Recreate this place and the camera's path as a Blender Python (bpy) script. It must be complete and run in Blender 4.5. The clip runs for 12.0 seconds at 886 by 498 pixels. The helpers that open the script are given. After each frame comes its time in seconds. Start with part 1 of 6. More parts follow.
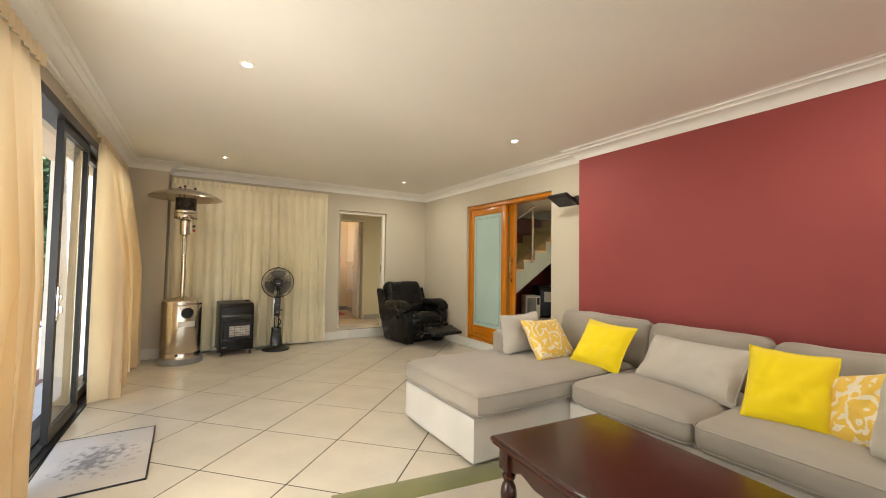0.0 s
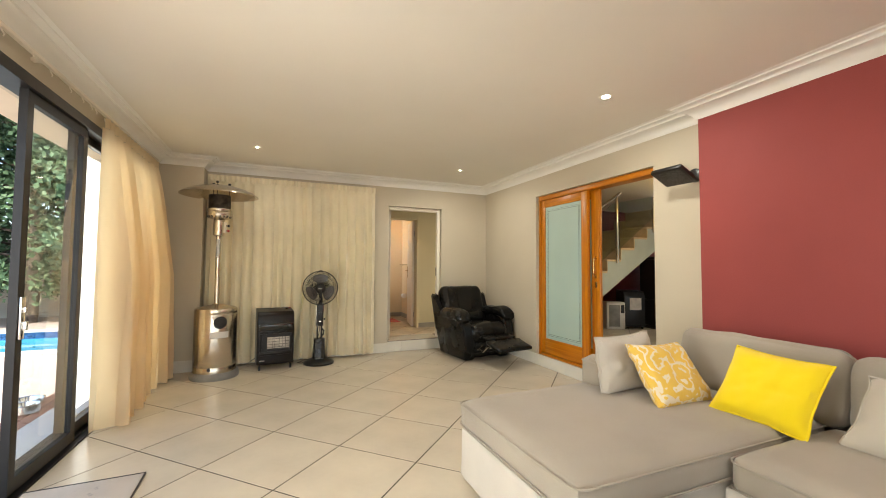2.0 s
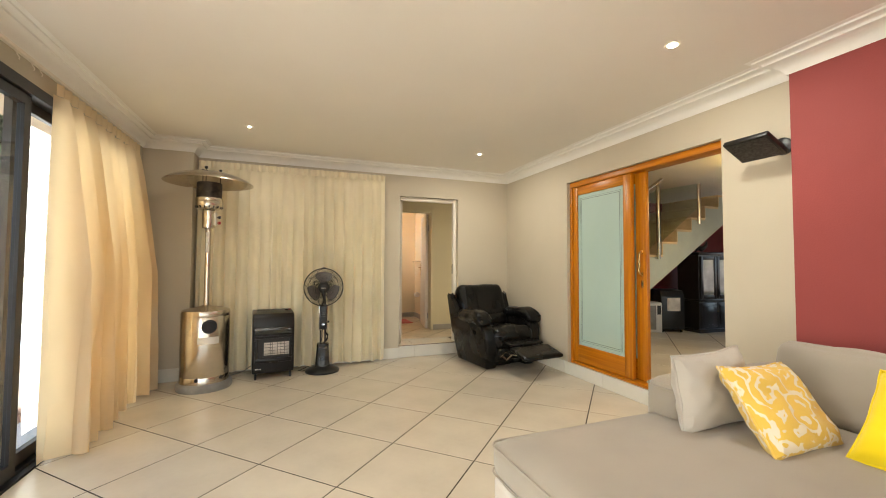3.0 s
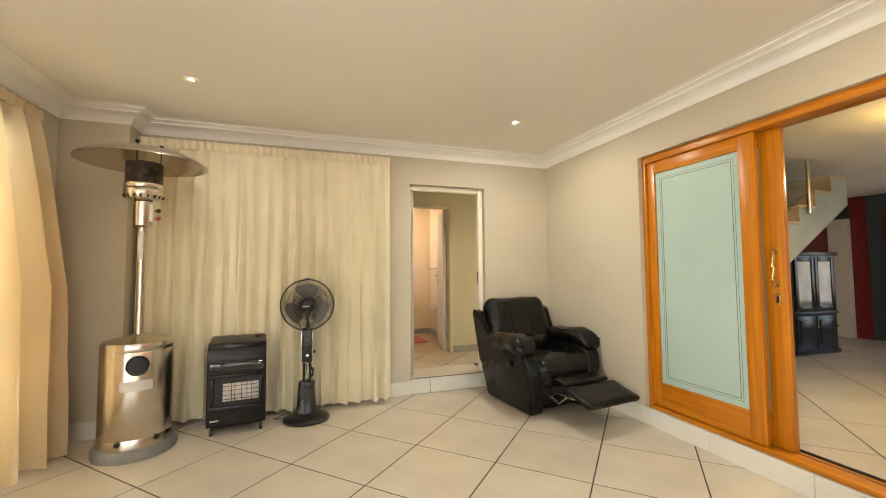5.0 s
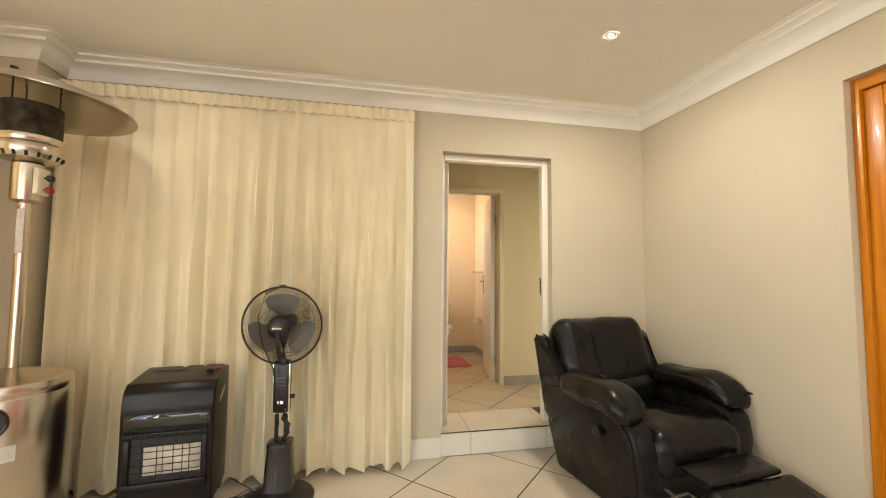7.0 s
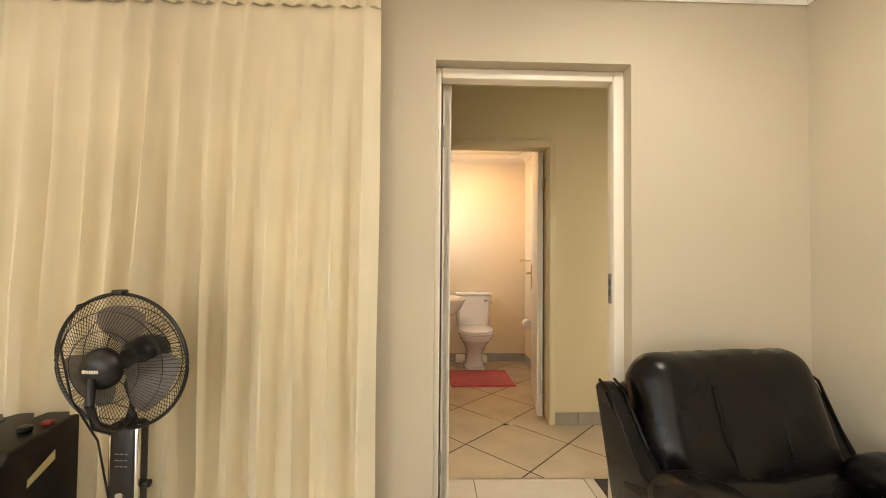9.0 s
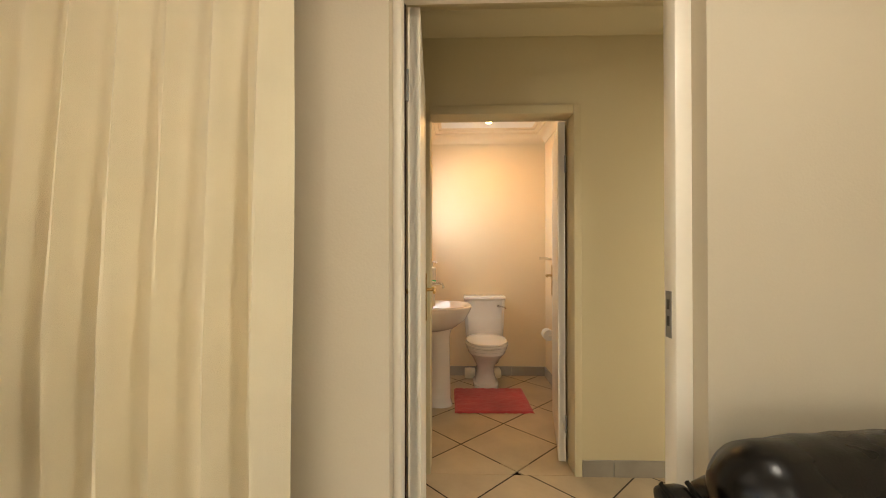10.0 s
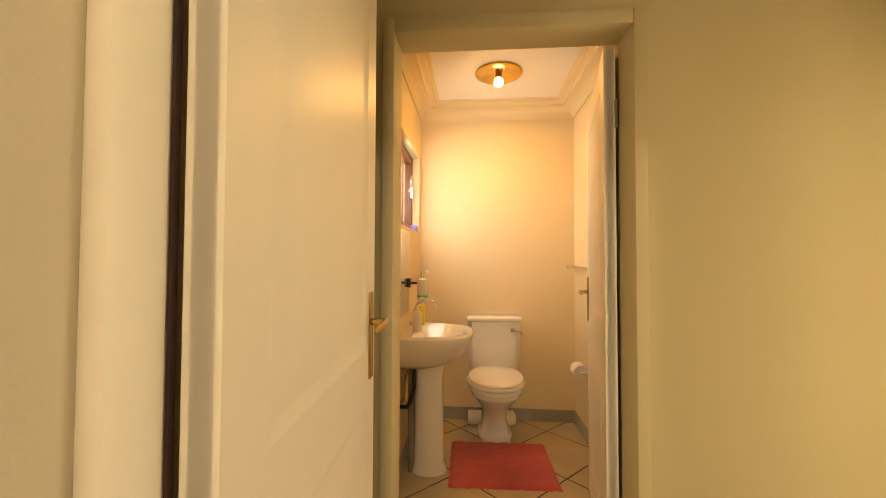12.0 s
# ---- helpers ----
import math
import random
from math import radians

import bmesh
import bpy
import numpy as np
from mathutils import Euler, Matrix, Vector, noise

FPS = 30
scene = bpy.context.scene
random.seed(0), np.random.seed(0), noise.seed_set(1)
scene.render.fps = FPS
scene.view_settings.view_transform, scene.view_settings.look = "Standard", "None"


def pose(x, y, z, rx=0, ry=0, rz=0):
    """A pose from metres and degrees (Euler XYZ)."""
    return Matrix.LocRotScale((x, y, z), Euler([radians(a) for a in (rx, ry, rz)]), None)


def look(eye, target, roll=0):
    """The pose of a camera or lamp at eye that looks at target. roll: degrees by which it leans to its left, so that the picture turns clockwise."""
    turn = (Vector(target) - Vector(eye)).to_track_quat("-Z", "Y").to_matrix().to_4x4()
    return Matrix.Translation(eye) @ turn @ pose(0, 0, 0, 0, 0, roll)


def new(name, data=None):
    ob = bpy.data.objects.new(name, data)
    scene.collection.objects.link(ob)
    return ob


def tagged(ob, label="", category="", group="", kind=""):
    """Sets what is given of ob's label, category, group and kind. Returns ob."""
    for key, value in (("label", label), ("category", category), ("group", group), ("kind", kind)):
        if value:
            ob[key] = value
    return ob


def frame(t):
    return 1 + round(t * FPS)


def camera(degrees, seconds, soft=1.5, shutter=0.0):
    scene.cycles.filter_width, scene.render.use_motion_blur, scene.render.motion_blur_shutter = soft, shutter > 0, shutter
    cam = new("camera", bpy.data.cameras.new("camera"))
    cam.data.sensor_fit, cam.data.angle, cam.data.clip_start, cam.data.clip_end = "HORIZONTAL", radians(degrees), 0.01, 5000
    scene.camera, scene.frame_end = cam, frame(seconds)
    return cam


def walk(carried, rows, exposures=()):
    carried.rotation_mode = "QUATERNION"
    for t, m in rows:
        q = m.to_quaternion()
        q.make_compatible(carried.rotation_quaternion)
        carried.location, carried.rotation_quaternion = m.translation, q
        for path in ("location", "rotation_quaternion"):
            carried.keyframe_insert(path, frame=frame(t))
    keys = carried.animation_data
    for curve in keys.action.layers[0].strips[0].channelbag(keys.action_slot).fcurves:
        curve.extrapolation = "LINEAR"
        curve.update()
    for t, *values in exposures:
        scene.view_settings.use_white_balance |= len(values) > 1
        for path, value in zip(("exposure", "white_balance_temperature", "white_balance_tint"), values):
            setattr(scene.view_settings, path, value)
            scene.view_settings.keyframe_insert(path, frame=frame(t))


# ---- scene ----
cam = camera(96.6, 12.0, 1.0)
PATH = [
    (0, (-0.122, -0.136, 1.318), (0.924, 1.567, 1.397), 0.9),
    (0.5, (-0.015, 0.022, 1.308), (0.945, 1.774, 1.399), 0.6),
    (1, (0.074, 0.221, 1.295), (0.952, 2.015, 1.393), 0.5),
    (1.5, (0.188, 0.458, 1.289), (1.003, 2.283, 1.384), 0.4),
    (2, (0.354, 0.709, 1.306), (1.124, 2.553, 1.395), 0.4),
    (2.5, (0.441, 0.996, 1.299), (1.182, 2.852, 1.379), 0.4),
    (3, (0.538, 1.301, 1.292), (1.247, 3.17, 1.368), 0.3),
    (3.2, (0.596, 1.426, 1.289), (1.291, 3.3, 1.369), 0.3),
    (5, (0.905, 2.515, 1.306), (1.542, 4.408, 1.413), -0.4),
    (5.5, (0.95, 2.849, 1.305), (1.552, 4.754, 1.414), -0.6),
    (6, (1.042, 3.149, 1.313), (1.608, 5.064, 1.429), -0.6),
    (6.5, (1.199, 3.442, 1.32), (1.692, 5.376, 1.441), -0.2),
    (6.7, (1.253, 3.574, 1.311), (1.709, 5.517, 1.44), 0.1),
    (8.3, (1.71, 4.481, 1.38), (1.867, 6.474, 1.426), 0.8),
    (8.5, (1.768, 4.594, 1.374), (1.892, 6.59, 1.417), 0.8),
    (9, (1.9, 4.889, 1.356), (1.959, 6.888, 1.403), 0.5),
    (9.5, (1.991, 5.216, 1.349), (1.991, 7.215, 1.395), 0.3),
    (10, (2.101, 5.519, 1.412), (2.038, 7.518, 1.422), -0.1),
    (10.5, (2.161, 5.791, 1.408), (2.066, 7.788, 1.409), -0.3),
    (11, (2.197, 6.063, 1.391), (2.066, 8.059, 1.398), 0.1),
    (11.5, (2.233, 6.293, 1.389), (2.075, 8.286, 1.414), 0.2),
    (12, (2.236, 6.4, 1.39), (2.077, 8.393, 1.446), 0.2),
]
walk(cam, [(t, look(eye, target, roll)) for t, eye, target, roll in PATH], [(0, 2.25, 6400, 8), (2.5, 2.42, 6400, 8), (5, 2.68, 6500, 8), (8.5, 2.8, 6600, 9), (9.5, 2.65, 6900, 9), (10.5, 2.36, 7500, 10), (11.5, 2.38, 10200, 11), (12.0, 2.55, 10600, 12)])

# ---- light ----
world = bpy.data.worlds.new("sky")
scene.world = world
world.use_nodes = True
wn = world.node_tree.nodes
sky = wn.new("ShaderNodeTexSky")
sky.sky_type, sky.sun_disc = "NISHITA", False
sky.sun_elevation, sky.sun_rotation = radians(57), radians(174.7)
sky.air_density, sky.dust_density = 1.0, 1.2
wn["Background"].inputs["Strength"].default_value = 0.10
world.node_tree.links.new(sky.outputs[0], wn["Background"].inputs["Color"])

sun_data = bpy.data.lights.new("sun", "SUN")
sun_data.energy, sun_data.angle, sun_data.color = 2.3, radians(0.6), (1.0, 0.93, 0.82)
sun = new("sun", sun_data)
sun.matrix_world = look((0.9, -9.7, 15), (0, 0, 0))


def disc_lamp(name, at, watts, size, colour):
    """A downward disc lamp in a ceiling fitting."""
    data = bpy.data.lights.new(name, "AREA")
    data.shape, data.size, data.energy, data.color = "DISK", size, watts, colour
    ob = new(name, data)
    ob.matrix_world = pose(*at)
    return ob


def window_lamp(name, at, towards, wide, high, watts, colour):
    """An added area lamp at an opening, which stands in for daylight."""
    data = bpy.data.lights.new(name, "AREA")
    data.shape, data.size, data.size_y, data.energy, data.color = "RECTANGLE", wide, high, watts, colour
    ob = new(name, data)
    ob.matrix_world = look(at, towards)
    return ob


# ---- materials ----
def material(name, colour, rough=0.6, metal=0.0, vary=0.08, scale=3.0, bump=0.0, bump_scale=80.0, spec=0.5, coat=0.0, colour2=None, per_object=0.0, stretch=(1, 1, 1)):
    """A principled surface with large soft variation, fine grain, relief and, for repeated pieces, a tone of their own."""
    m = bpy.data.materials.new(name)
    m.use_nodes = True
    nt = m.node_tree
    b = nt.nodes["Principled BSDF"]
    b.inputs["Roughness"].default_value, b.inputs["Metallic"].default_value = rough, metal
    b.inputs["Specular IOR Level"].default_value, b.inputs["Coat Weight"].default_value = spec, coat
    co = nt.nodes.new("ShaderNodeTexCoord")
    mp = nt.nodes.new("ShaderNodeMapping")
    mp.inputs["Scale"].default_value = stretch
    nt.links.new(co.outputs["Object"], mp.inputs["Vector"])
    big = nt.nodes.new("ShaderNodeTexNoise")
    big.inputs["Scale"].default_value, big.inputs["Detail"].default_value = scale, 4
    fine = nt.nodes.new("ShaderNodeTexNoise")
    fine.inputs["Scale"].default_value, fine.inputs["Detail"].default_value = bump_scale, 3
    for n in (big, fine):
        nt.links.new(mp.outputs[0], n.inputs["Vector"])
    ramp = nt.nodes.new("ShaderNodeMix")
    ramp.data_type = "RGBA"
    c2 = colour2 or tuple(min(1, c * (1 - 2.2 * vary)) for c in colour)
    c1 = colour if colour2 else tuple(min(1, c * (1 + vary)) for c in colour)
    ramp.inputs[6].default_value, ramp.inputs[7].default_value = (*c1, 1), (*c2, 1)
    stretch_range = nt.nodes.new("ShaderNodeMapRange")
    stretch_range.inputs[1].default_value, stretch_range.inputs[2].default_value = 0.3, 0.7
    nt.links.new(big.outputs[0], stretch_range.inputs[0])
    nt.links.new(stretch_range.outputs[0], ramp.inputs[0])
    grain = nt.nodes.new("ShaderNodeHueSaturation")
    value = nt.nodes.new("ShaderNodeMapRange")
    value.inputs[3].default_value, value.inputs[4].default_value = 1 - vary * 0.7, 1 + vary * 0.7
    nt.links.new(fine.outputs[0], value.inputs[0])
    last = value.outputs[0]
    if per_object:
        info = nt.nodes.new("ShaderNodeObjectInfo")
        tone = nt.nodes.new("ShaderNodeMapRange")
        tone.inputs[3].default_value, tone.inputs[4].default_value = 1 - per_object, 1 + per_object
        nt.links.new(info.outputs["Random"], tone.inputs[0])
        times = nt.nodes.new("ShaderNodeMath")
        times.operation = "MULTIPLY"
        nt.links.new(last, times.inputs[0])
        nt.links.new(tone.outputs[0], times.inputs[1])
        last = times.outputs[0]
    nt.links.new(last, grain.inputs["Value"])
    nt.links.new(ramp.outputs[2], grain.inputs["Color"])
    nt.links.new(grain.outputs[0], b.inputs["Base Color"])
    rv = nt.nodes.new("ShaderNodeMapRange")
    rv.inputs[3].default_value, rv.inputs[4].default_value = max(0.02, rough * 0.85), min(1, rough * 1.15)
    nt.links.new(big.outputs[0], rv.inputs[0])
    nt.links.new(rv.outputs[0], b.inputs["Roughness"])
    if bump:
        bp = nt.nodes.new("ShaderNodeBump")
        bp.inputs["Strength"].default_value, bp.inputs["Distance"].default_value = bump, 0.004
        nt.links.new(fine.outputs[0], bp.inputs["Height"])
        nt.links.new(bp.outputs[0], b.inputs["Normal"])
    return m


def wood(name, dark, light, rough, along, rings=9.0, coat=0.0):
    """Varnished wood with grain drawn out along one axis (0, 1 or 2)."""
    st = [rings, rings, rings]
    st[along] = 0.6
    return material(name, light, rough, 0, 0.1, 2.2, 0.12, 30, 0.5, coat, dark, 0.05, tuple(st))


def cloth(name, colour, through_part=0.0, rough=0.95, weave=420.0, vary=0.05):
    """Woven cloth; through_part is the share of light that passes through it."""
    m = material(name, colour, rough, 0, vary, 2.0, 0.35, weave, 0.15)
    nt = m.node_tree
    b = nt.nodes["Principled BSDF"]
    b.inputs["Sheen Weight"].default_value = 0.25
    if through_part:
        tr = nt.nodes.new("ShaderNodeBsdfTranslucent")
        tint = tuple(c ** 1.55 for c in colour)
        tr.inputs["Color"].default_value = (*tint, 1)
        mix = nt.nodes.new("ShaderNodeMixShader")
        mix.inputs[0].default_value = through_part
        nt.links.new(b.outputs[0], mix.inputs[1])
        nt.links.new(tr.outputs[0], mix.inputs[2])
        nt.links.new(mix.outputs[0], nt.nodes["Material Output"].inputs["Surface"])
    return m


def glass(name, colour=(0.95, 0.98, 0.97), rough=0.0):
    m = bpy.data.materials.new(name)
    m.use_nodes = True
    b = m.node_tree.nodes["Principled BSDF"]
    b.inputs["Base Color"].default_value = (*colour, 1)
    b.inputs["Roughness"].default_value, b.inputs["Transmission Weight"].default_value, b.inputs["IOR"].default_value = rough, 1.0, 1.45
    return m


def glow(name, colour, strength):
    m = bpy.data.materials.new(name)
    m.use_nodes = True
    b = m.node_tree.nodes["Principled BSDF"]
    b.inputs["Base Color"].default_value = (*colour, 1)
    b.inputs["Emission Color"].default_value, b.inputs["Emission Strength"].default_value = (*colour, 1), strength
    return m


WALL = material("beige_wall_paint", (0.55, 0.485, 0.365), 0.75, vary=0.03, scale=0.8, bump=0.12, bump_scale=160)
HALLWALL = material("ochre_hall_paint", (0.60, 0.52, 0.33), 0.7, vary=0.03, scale=0.8, bump=0.12, bump_scale=160)
WCWALL = material("cream_washroom_paint", (0.76, 0.61, 0.38), 0.6, vary=0.025, scale=0.8, bump=0.1, bump_scale=160)
RED = material("red_wall_paint", (0.30, 0.052, 0.045), 0.68, vary=0.05, scale=0.9, bump=0.25, bump_scale=120)
CEIL = material("white_ceiling_paint", (0.80, 0.76, 0.68), 0.8, vary=0.02, scale=0.6, bump=0.05, bump_scale=120)
CORN = material("bright_white_plaster", (0.88, 0.86, 0.80), 0.6, vary=0.02, scale=2, bump=0.04, bump_scale=90)
WHITE = material("white_gloss_paint", (0.80, 0.74, 0.62), 0.42, vary=0.02, scale=2, bump=0.03, bump_scale=60)
TILE = material("cream_floor_tile", (0.63, 0.56, 0.44), 0.24, vary=0.045, scale=2.5, bump=0.03, bump_scale=25, per_object=0.03)
TILE2 = material("sand_washroom_tile", (0.50, 0.40, 0.26), 0.3, vary=0.08, scale=3.5, bump=0.03, bump_scale=25, per_object=0.05)
GREYTILE = material("grey_skirting_tile", (0.33, 0.30, 0.25), 0.35, vary=0.08, scale=4, bump=0.03, bump_scale=25, per_object=0.05)
SKIRT = material("white_skirting_tile", (0.74, 0.71, 0.62), 0.25, vary=0.03, scale=3, bump=0.02, bump_scale=25, per_object=0.02)
GROUT = material("brown_grout", (0.06, 0.045, 0.032), 0.9, vary=0.25, scale=5, bump=0.3, bump_scale=200)
ALU = material("black_aluminium", (0.012, 0.011, 0.011), 0.4, vary=0.15, scale=6, spec=0.35)
CURTAIN = cloth("cream_curtain_cloth", (0.90, 0.77, 0.54), 0.52)
LINED = cloth("lined_cream_curtain_cloth", (0.86, 0.77, 0.56), 0.06)
SOFA = cloth("greige_sofa_linen", (0.375, 0.33, 0.265), weave=520, vary=0.06)
SOFAPALE = cloth("pale_cushion_linen", (0.50, 0.455, 0.38), weave=520, vary=0.06)
# sofa linen made paler on the bases: the garden door's light in colour
SOFABASE = cloth("door_lit_sofa_linen", (0.62, 0.575, 0.50), weave=520, vary=0.05)
YELLOW = cloth("bright_yellow_cotton", (0.88, 0.66, 0.010), weave=600, vary=0.04)
DARKWOOD = wood("polished_mahogany", (0.030, 0.0085, 0.005), (0.052, 0.0125, 0.006), 0.2, 1, 16, 0.12)
OAKY = wood("honey_varnished_wood_y", (0.40, 0.120, 0.003), (0.60, 0.215, 0.005), 0.30, 1, 22, 0.15)
OAKZ = wood("honey_varnished_wood_z", (0.40, 0.120, 0.003), (0.60, 0.215, 0.005), 0.30, 2, 22, 0.15)
STEEL = material("brushed_stainless_steel", (0.60, 0.54, 0.45), 0.24, 1.0, 0.03, 1.5, 0.02, 60, stretch=(1, 1, 14))
CHROME = material("chrome", (0.75, 0.73, 0.70), 0.12, 1.0, 0.05)
BRASS = material("aged_brass", (0.62, 0.42, 0.16), 0.25, 1.0, 0.15, 8)
BLACK = material("black_plastic", (0.009, 0.0085, 0.0085), 0.32, vary=0.2, scale=5, bump=0.05, bump_scale=90)
GREYPL = material("grey_cast_base", (0.23, 0.22, 0.20), 0.5, vary=0.15, scale=6, bump=0.1, bump_scale=60)
LEATHER = material("black_leather", (0.0045, 0.0040, 0.0036), 0.27, vary=0.25, scale=4, bump=0.14, bump_scale=170, spec=0.32)
PORCELAIN = material("white_porcelain", (0.78, 0.74, 0.68), 0.1, vary=0.015, scale=3, coat=0.4)
CLEAR = glass("clear_glass")
FROST = material("frosted_glass_panel", (0.42, 0.55, 0.49), 0.45, vary=0.03, scale=1.2, bump=0.04, bump_scale=300, spec=0.6)
DARKGLASS = material("dark_window_glass", (0.02, 0.022, 0.02), 0.06, vary=0.1, spec=0.8)
LEDGLOW = glow("lamp_white_glow", (1.0, 0.96, 0.88), 14)
WARMGLOW = glow("lamp_warm_glow", (1.0, 0.62, 0.22), 10)


# ---- building blocks ----
def box(bm, x0, x1, y0, y1, z0, z1, bevel=0.0, seg=2):
    vs = [bm.verts.new((x, y, z)) for x in (x0, x1) for y in (y0, y1) for z in (z0, z1)]
    quads = ((0, 1, 3, 2), (4, 6, 7, 5), (0, 4, 5, 1), (2, 3, 7, 6), (0, 2, 6, 4), (1, 5, 7, 3))
    fs = [bm.faces.new([vs[i] for i in q]) for q in quads]
    if bevel:
        bmesh.ops.bevel(bm, geom=list({e for f in fs for e in f.edges}), offset=bevel, segments=seg, profile=0.5, affect="EDGES")
    return vs


def boxes(*specs, bevel=0.0):
    bm = bmesh.new()
    for s in specs:
        box(bm, *s, bevel=bevel)
    return bm


def rings(bm, loops, close_start=True, close_end=True, cyclic=True):
    """Skin a row of point loops."""
    made = [[bm.verts.new(p) for p in loop] for loop in loops]
    n = len(made[0])
    for a, b in zip(made, made[1:]):
        for i in range(n if cyclic else n - 1):
            j = (i + 1) % n
            bm.faces.new((a[i], a[j], b[j], b[i]))
    if close_start:
        bm.faces.new(list(reversed(made[0])))
    if close_end:
        bm.faces.new(made[-1])
    return made


def lathe(bm, profile, at=(0, 0, 0), seg=32, sx=1.0, sy=1.0, axis="z"):
    """Turn a profile of (radius, height) about an axis."""
    loops = []
    for r, h in profile:
        loop = []
        for k in range(seg):
            a = 2 * math.pi * k / seg
            u, v = r * math.cos(a) * sx, r * math.sin(a) * sy
            p = {"z": (u, v, h), "y": (u, h, -v), "x": (h, u, v)}[axis]
            loop.append((at[0] + p[0], at[1] + p[1], at[2] + p[2]))
        loops.append(loop)
    rings(bm, loops)


def tube(bm, points, r, seg=10, closed=False):
    """A round tube along a line of points; r may be a list."""
    pts = [Vector(p) for p in points]
    n = len(pts)
    loops = []
    up = Vector((0, 0, 1))
    for i, p in enumerate(pts):
        a = pts[(i - 1) % n] if closed or i else p
        b = pts[(i + 1) % n] if closed or i < n - 1 else p
        t = (b - a).normalized()
        side = t.cross(up)
        if side.length < 0.05:
            side = t.cross(Vector((0, 1, 0)))
        side.normalize()
        other = side.cross(t)
        rr = r[i] if isinstance(r, (list, tuple)) else r
        loops.append([tuple(p + rr * (math.cos(2 * math.pi * k / seg) * side + math.sin(2 * math.pi * k / seg) * other)) for k in range(seg)])
    if closed:
        loops.append(loops[0])
    rings(bm, loops, not closed, not closed)


def prism(bm, outline, axis, a, b, bevel=0.0, seg=2):
    """Extrude a 2D outline along an axis from a to b. Outline coordinates are the two other axes in order."""
    def at(p, h):
        return {"x": (h, p[0], p[1]), "y": (p[0], h, p[1]), "z": (p[0], p[1], h)}[axis]
    lo, hi = [bm.verts.new(at(p, a)) for p in outline], [bm.verts.new(at(p, b)) for p in outline]
    n = len(outline)
    fs = [bm.faces.new((lo[i], lo[(i + 1) % n], hi[(i + 1) % n], hi[i])) for i in range(n)]
    fs += [bm.faces.new(list(reversed(lo))), bm.faces.new(hi)]
    if bevel:
        bmesh.ops.bevel(bm, geom=list({e for f in fs for e in f.edges}), offset=bevel, segments=seg, profile=0.5, affect="EDGES")


def soft(bm, w, d, h, crown=0.0, corner=0.07, n=14, sag=0.0, seed=0, pinch=0.0, wrinkle=0.004, base=0.0):
    """A stuffed block, centred in x and y with its base at z = base: rounded edges, crowned faces, a slightly uneven skin.
    pinch pulls the sides in between the corners, as on a scatter cushion."""
    made = bmesh.ops.create_cube(bm, size=2.0)
    es = list({e for v in made["verts"] for e in v.link_edges})
    before = set(bm.verts) - set(made["verts"])
    bmesh.ops.subdivide_edges(bm, edges=es, cuts=n, use_grid_fill=True)
    half = Vector((w / 2, d / 2, h / 2))
    for v in bm.verts:
        if v in before:
            continue
        u = v.co.copy()
        p = Vector((u.x * half.x, u.y * half.y, u.z * half.z))
        r = min(corner, min(half) * 0.98)
        inner = Vector([max(-half[i] + r, min(half[i] - r, p[i])) for i in range(3)])
        off = p - inner
        if off.length > 1e-9:
            p = inner + off.normalized() * min(r, off.length if sum(abs(c) > 1e-9 for c in off) < 2 else r)
        fx, fy, fz = 1 - u.x ** 2, 1 - u.y ** 2, 1 - u.z ** 2
        p.z += crown * u.z * fx ** 0.6 * fy ** 0.6
        p.z -= sag * max(0, u.z) * fx * fy
        p.x -= pinch * u.x * fy * abs(u.x) * 1.0
        p.y -= pinch * u.y * fx * abs(u.y) * 1.0
        p.x += 0.3 * crown * u.x * fz * fy
        p.y += 0.3 * crown * u.y * fz * fx
        nz = noise.noise(Vector((p.x * 5 + seed * 7.1, p.y * 5, p.z * 5 + seed)))
        nz2 = noise.noise(Vector((p.x * 14 + seed * 3.3, p.y * 14, p.z * 9)))
        q = Vector((u.x * fx * 0 + p.x / half.x, p.y / half.y, p.z / half.z)).normalized()
        p += q * (wrinkle * nz * 2 + wrinkle * 0.7 * nz2)
        v.co = p + Vector((0, 0, half.z + base))


def finish(bm, smooth=True, angle=40):
    bmesh.ops.recalc_face_normals(bm, faces=bm.faces)
    for f in bm.faces:
        f.smooth = smooth
    for e in bm.edges:
        if len(e.link_faces) == 2 and e.calc_face_angle(0) > radians(angle):
            e.smooth = False


def mesh_of(name, bm, mat, smooth=True):
    finish(bm, smooth)
    me = bpy.data.meshes.new(name)
    bm.to_mesh(me)
    bm.free()
    me.materials.append(mat)
    return me


def part(name, bm, mat, parent, label="", at=None):
    """Link a bmesh as one mesh object under a thing or a part."""
    ob = new(name, mesh_of(name, bm, mat))
    ob.parent = parent
    if at is not None:
        ob.matrix_local = at
    if label:
        ob["label"] = label
    return ob


def thing(name, label, category, m=None, group="", kind=""):
    ob = tagged(new(name), label, category, group, kind)
    ob.empty_display_size = 0.1
    if m is not None:
        ob.matrix_world = m
    return ob


def setting(name, bm, mat, label, category=""):
    return tagged(new(name, mesh_of(name, bm, mat)), label, category or name.split("_")[0], "", "structure")


def single(name, bm, mat, label, category, m=None, group=""):
    ob = tagged(new(name, mesh_of(name, bm, mat)), label, category, group)
    if m is not None:
        ob.matrix_world = m
    return ob


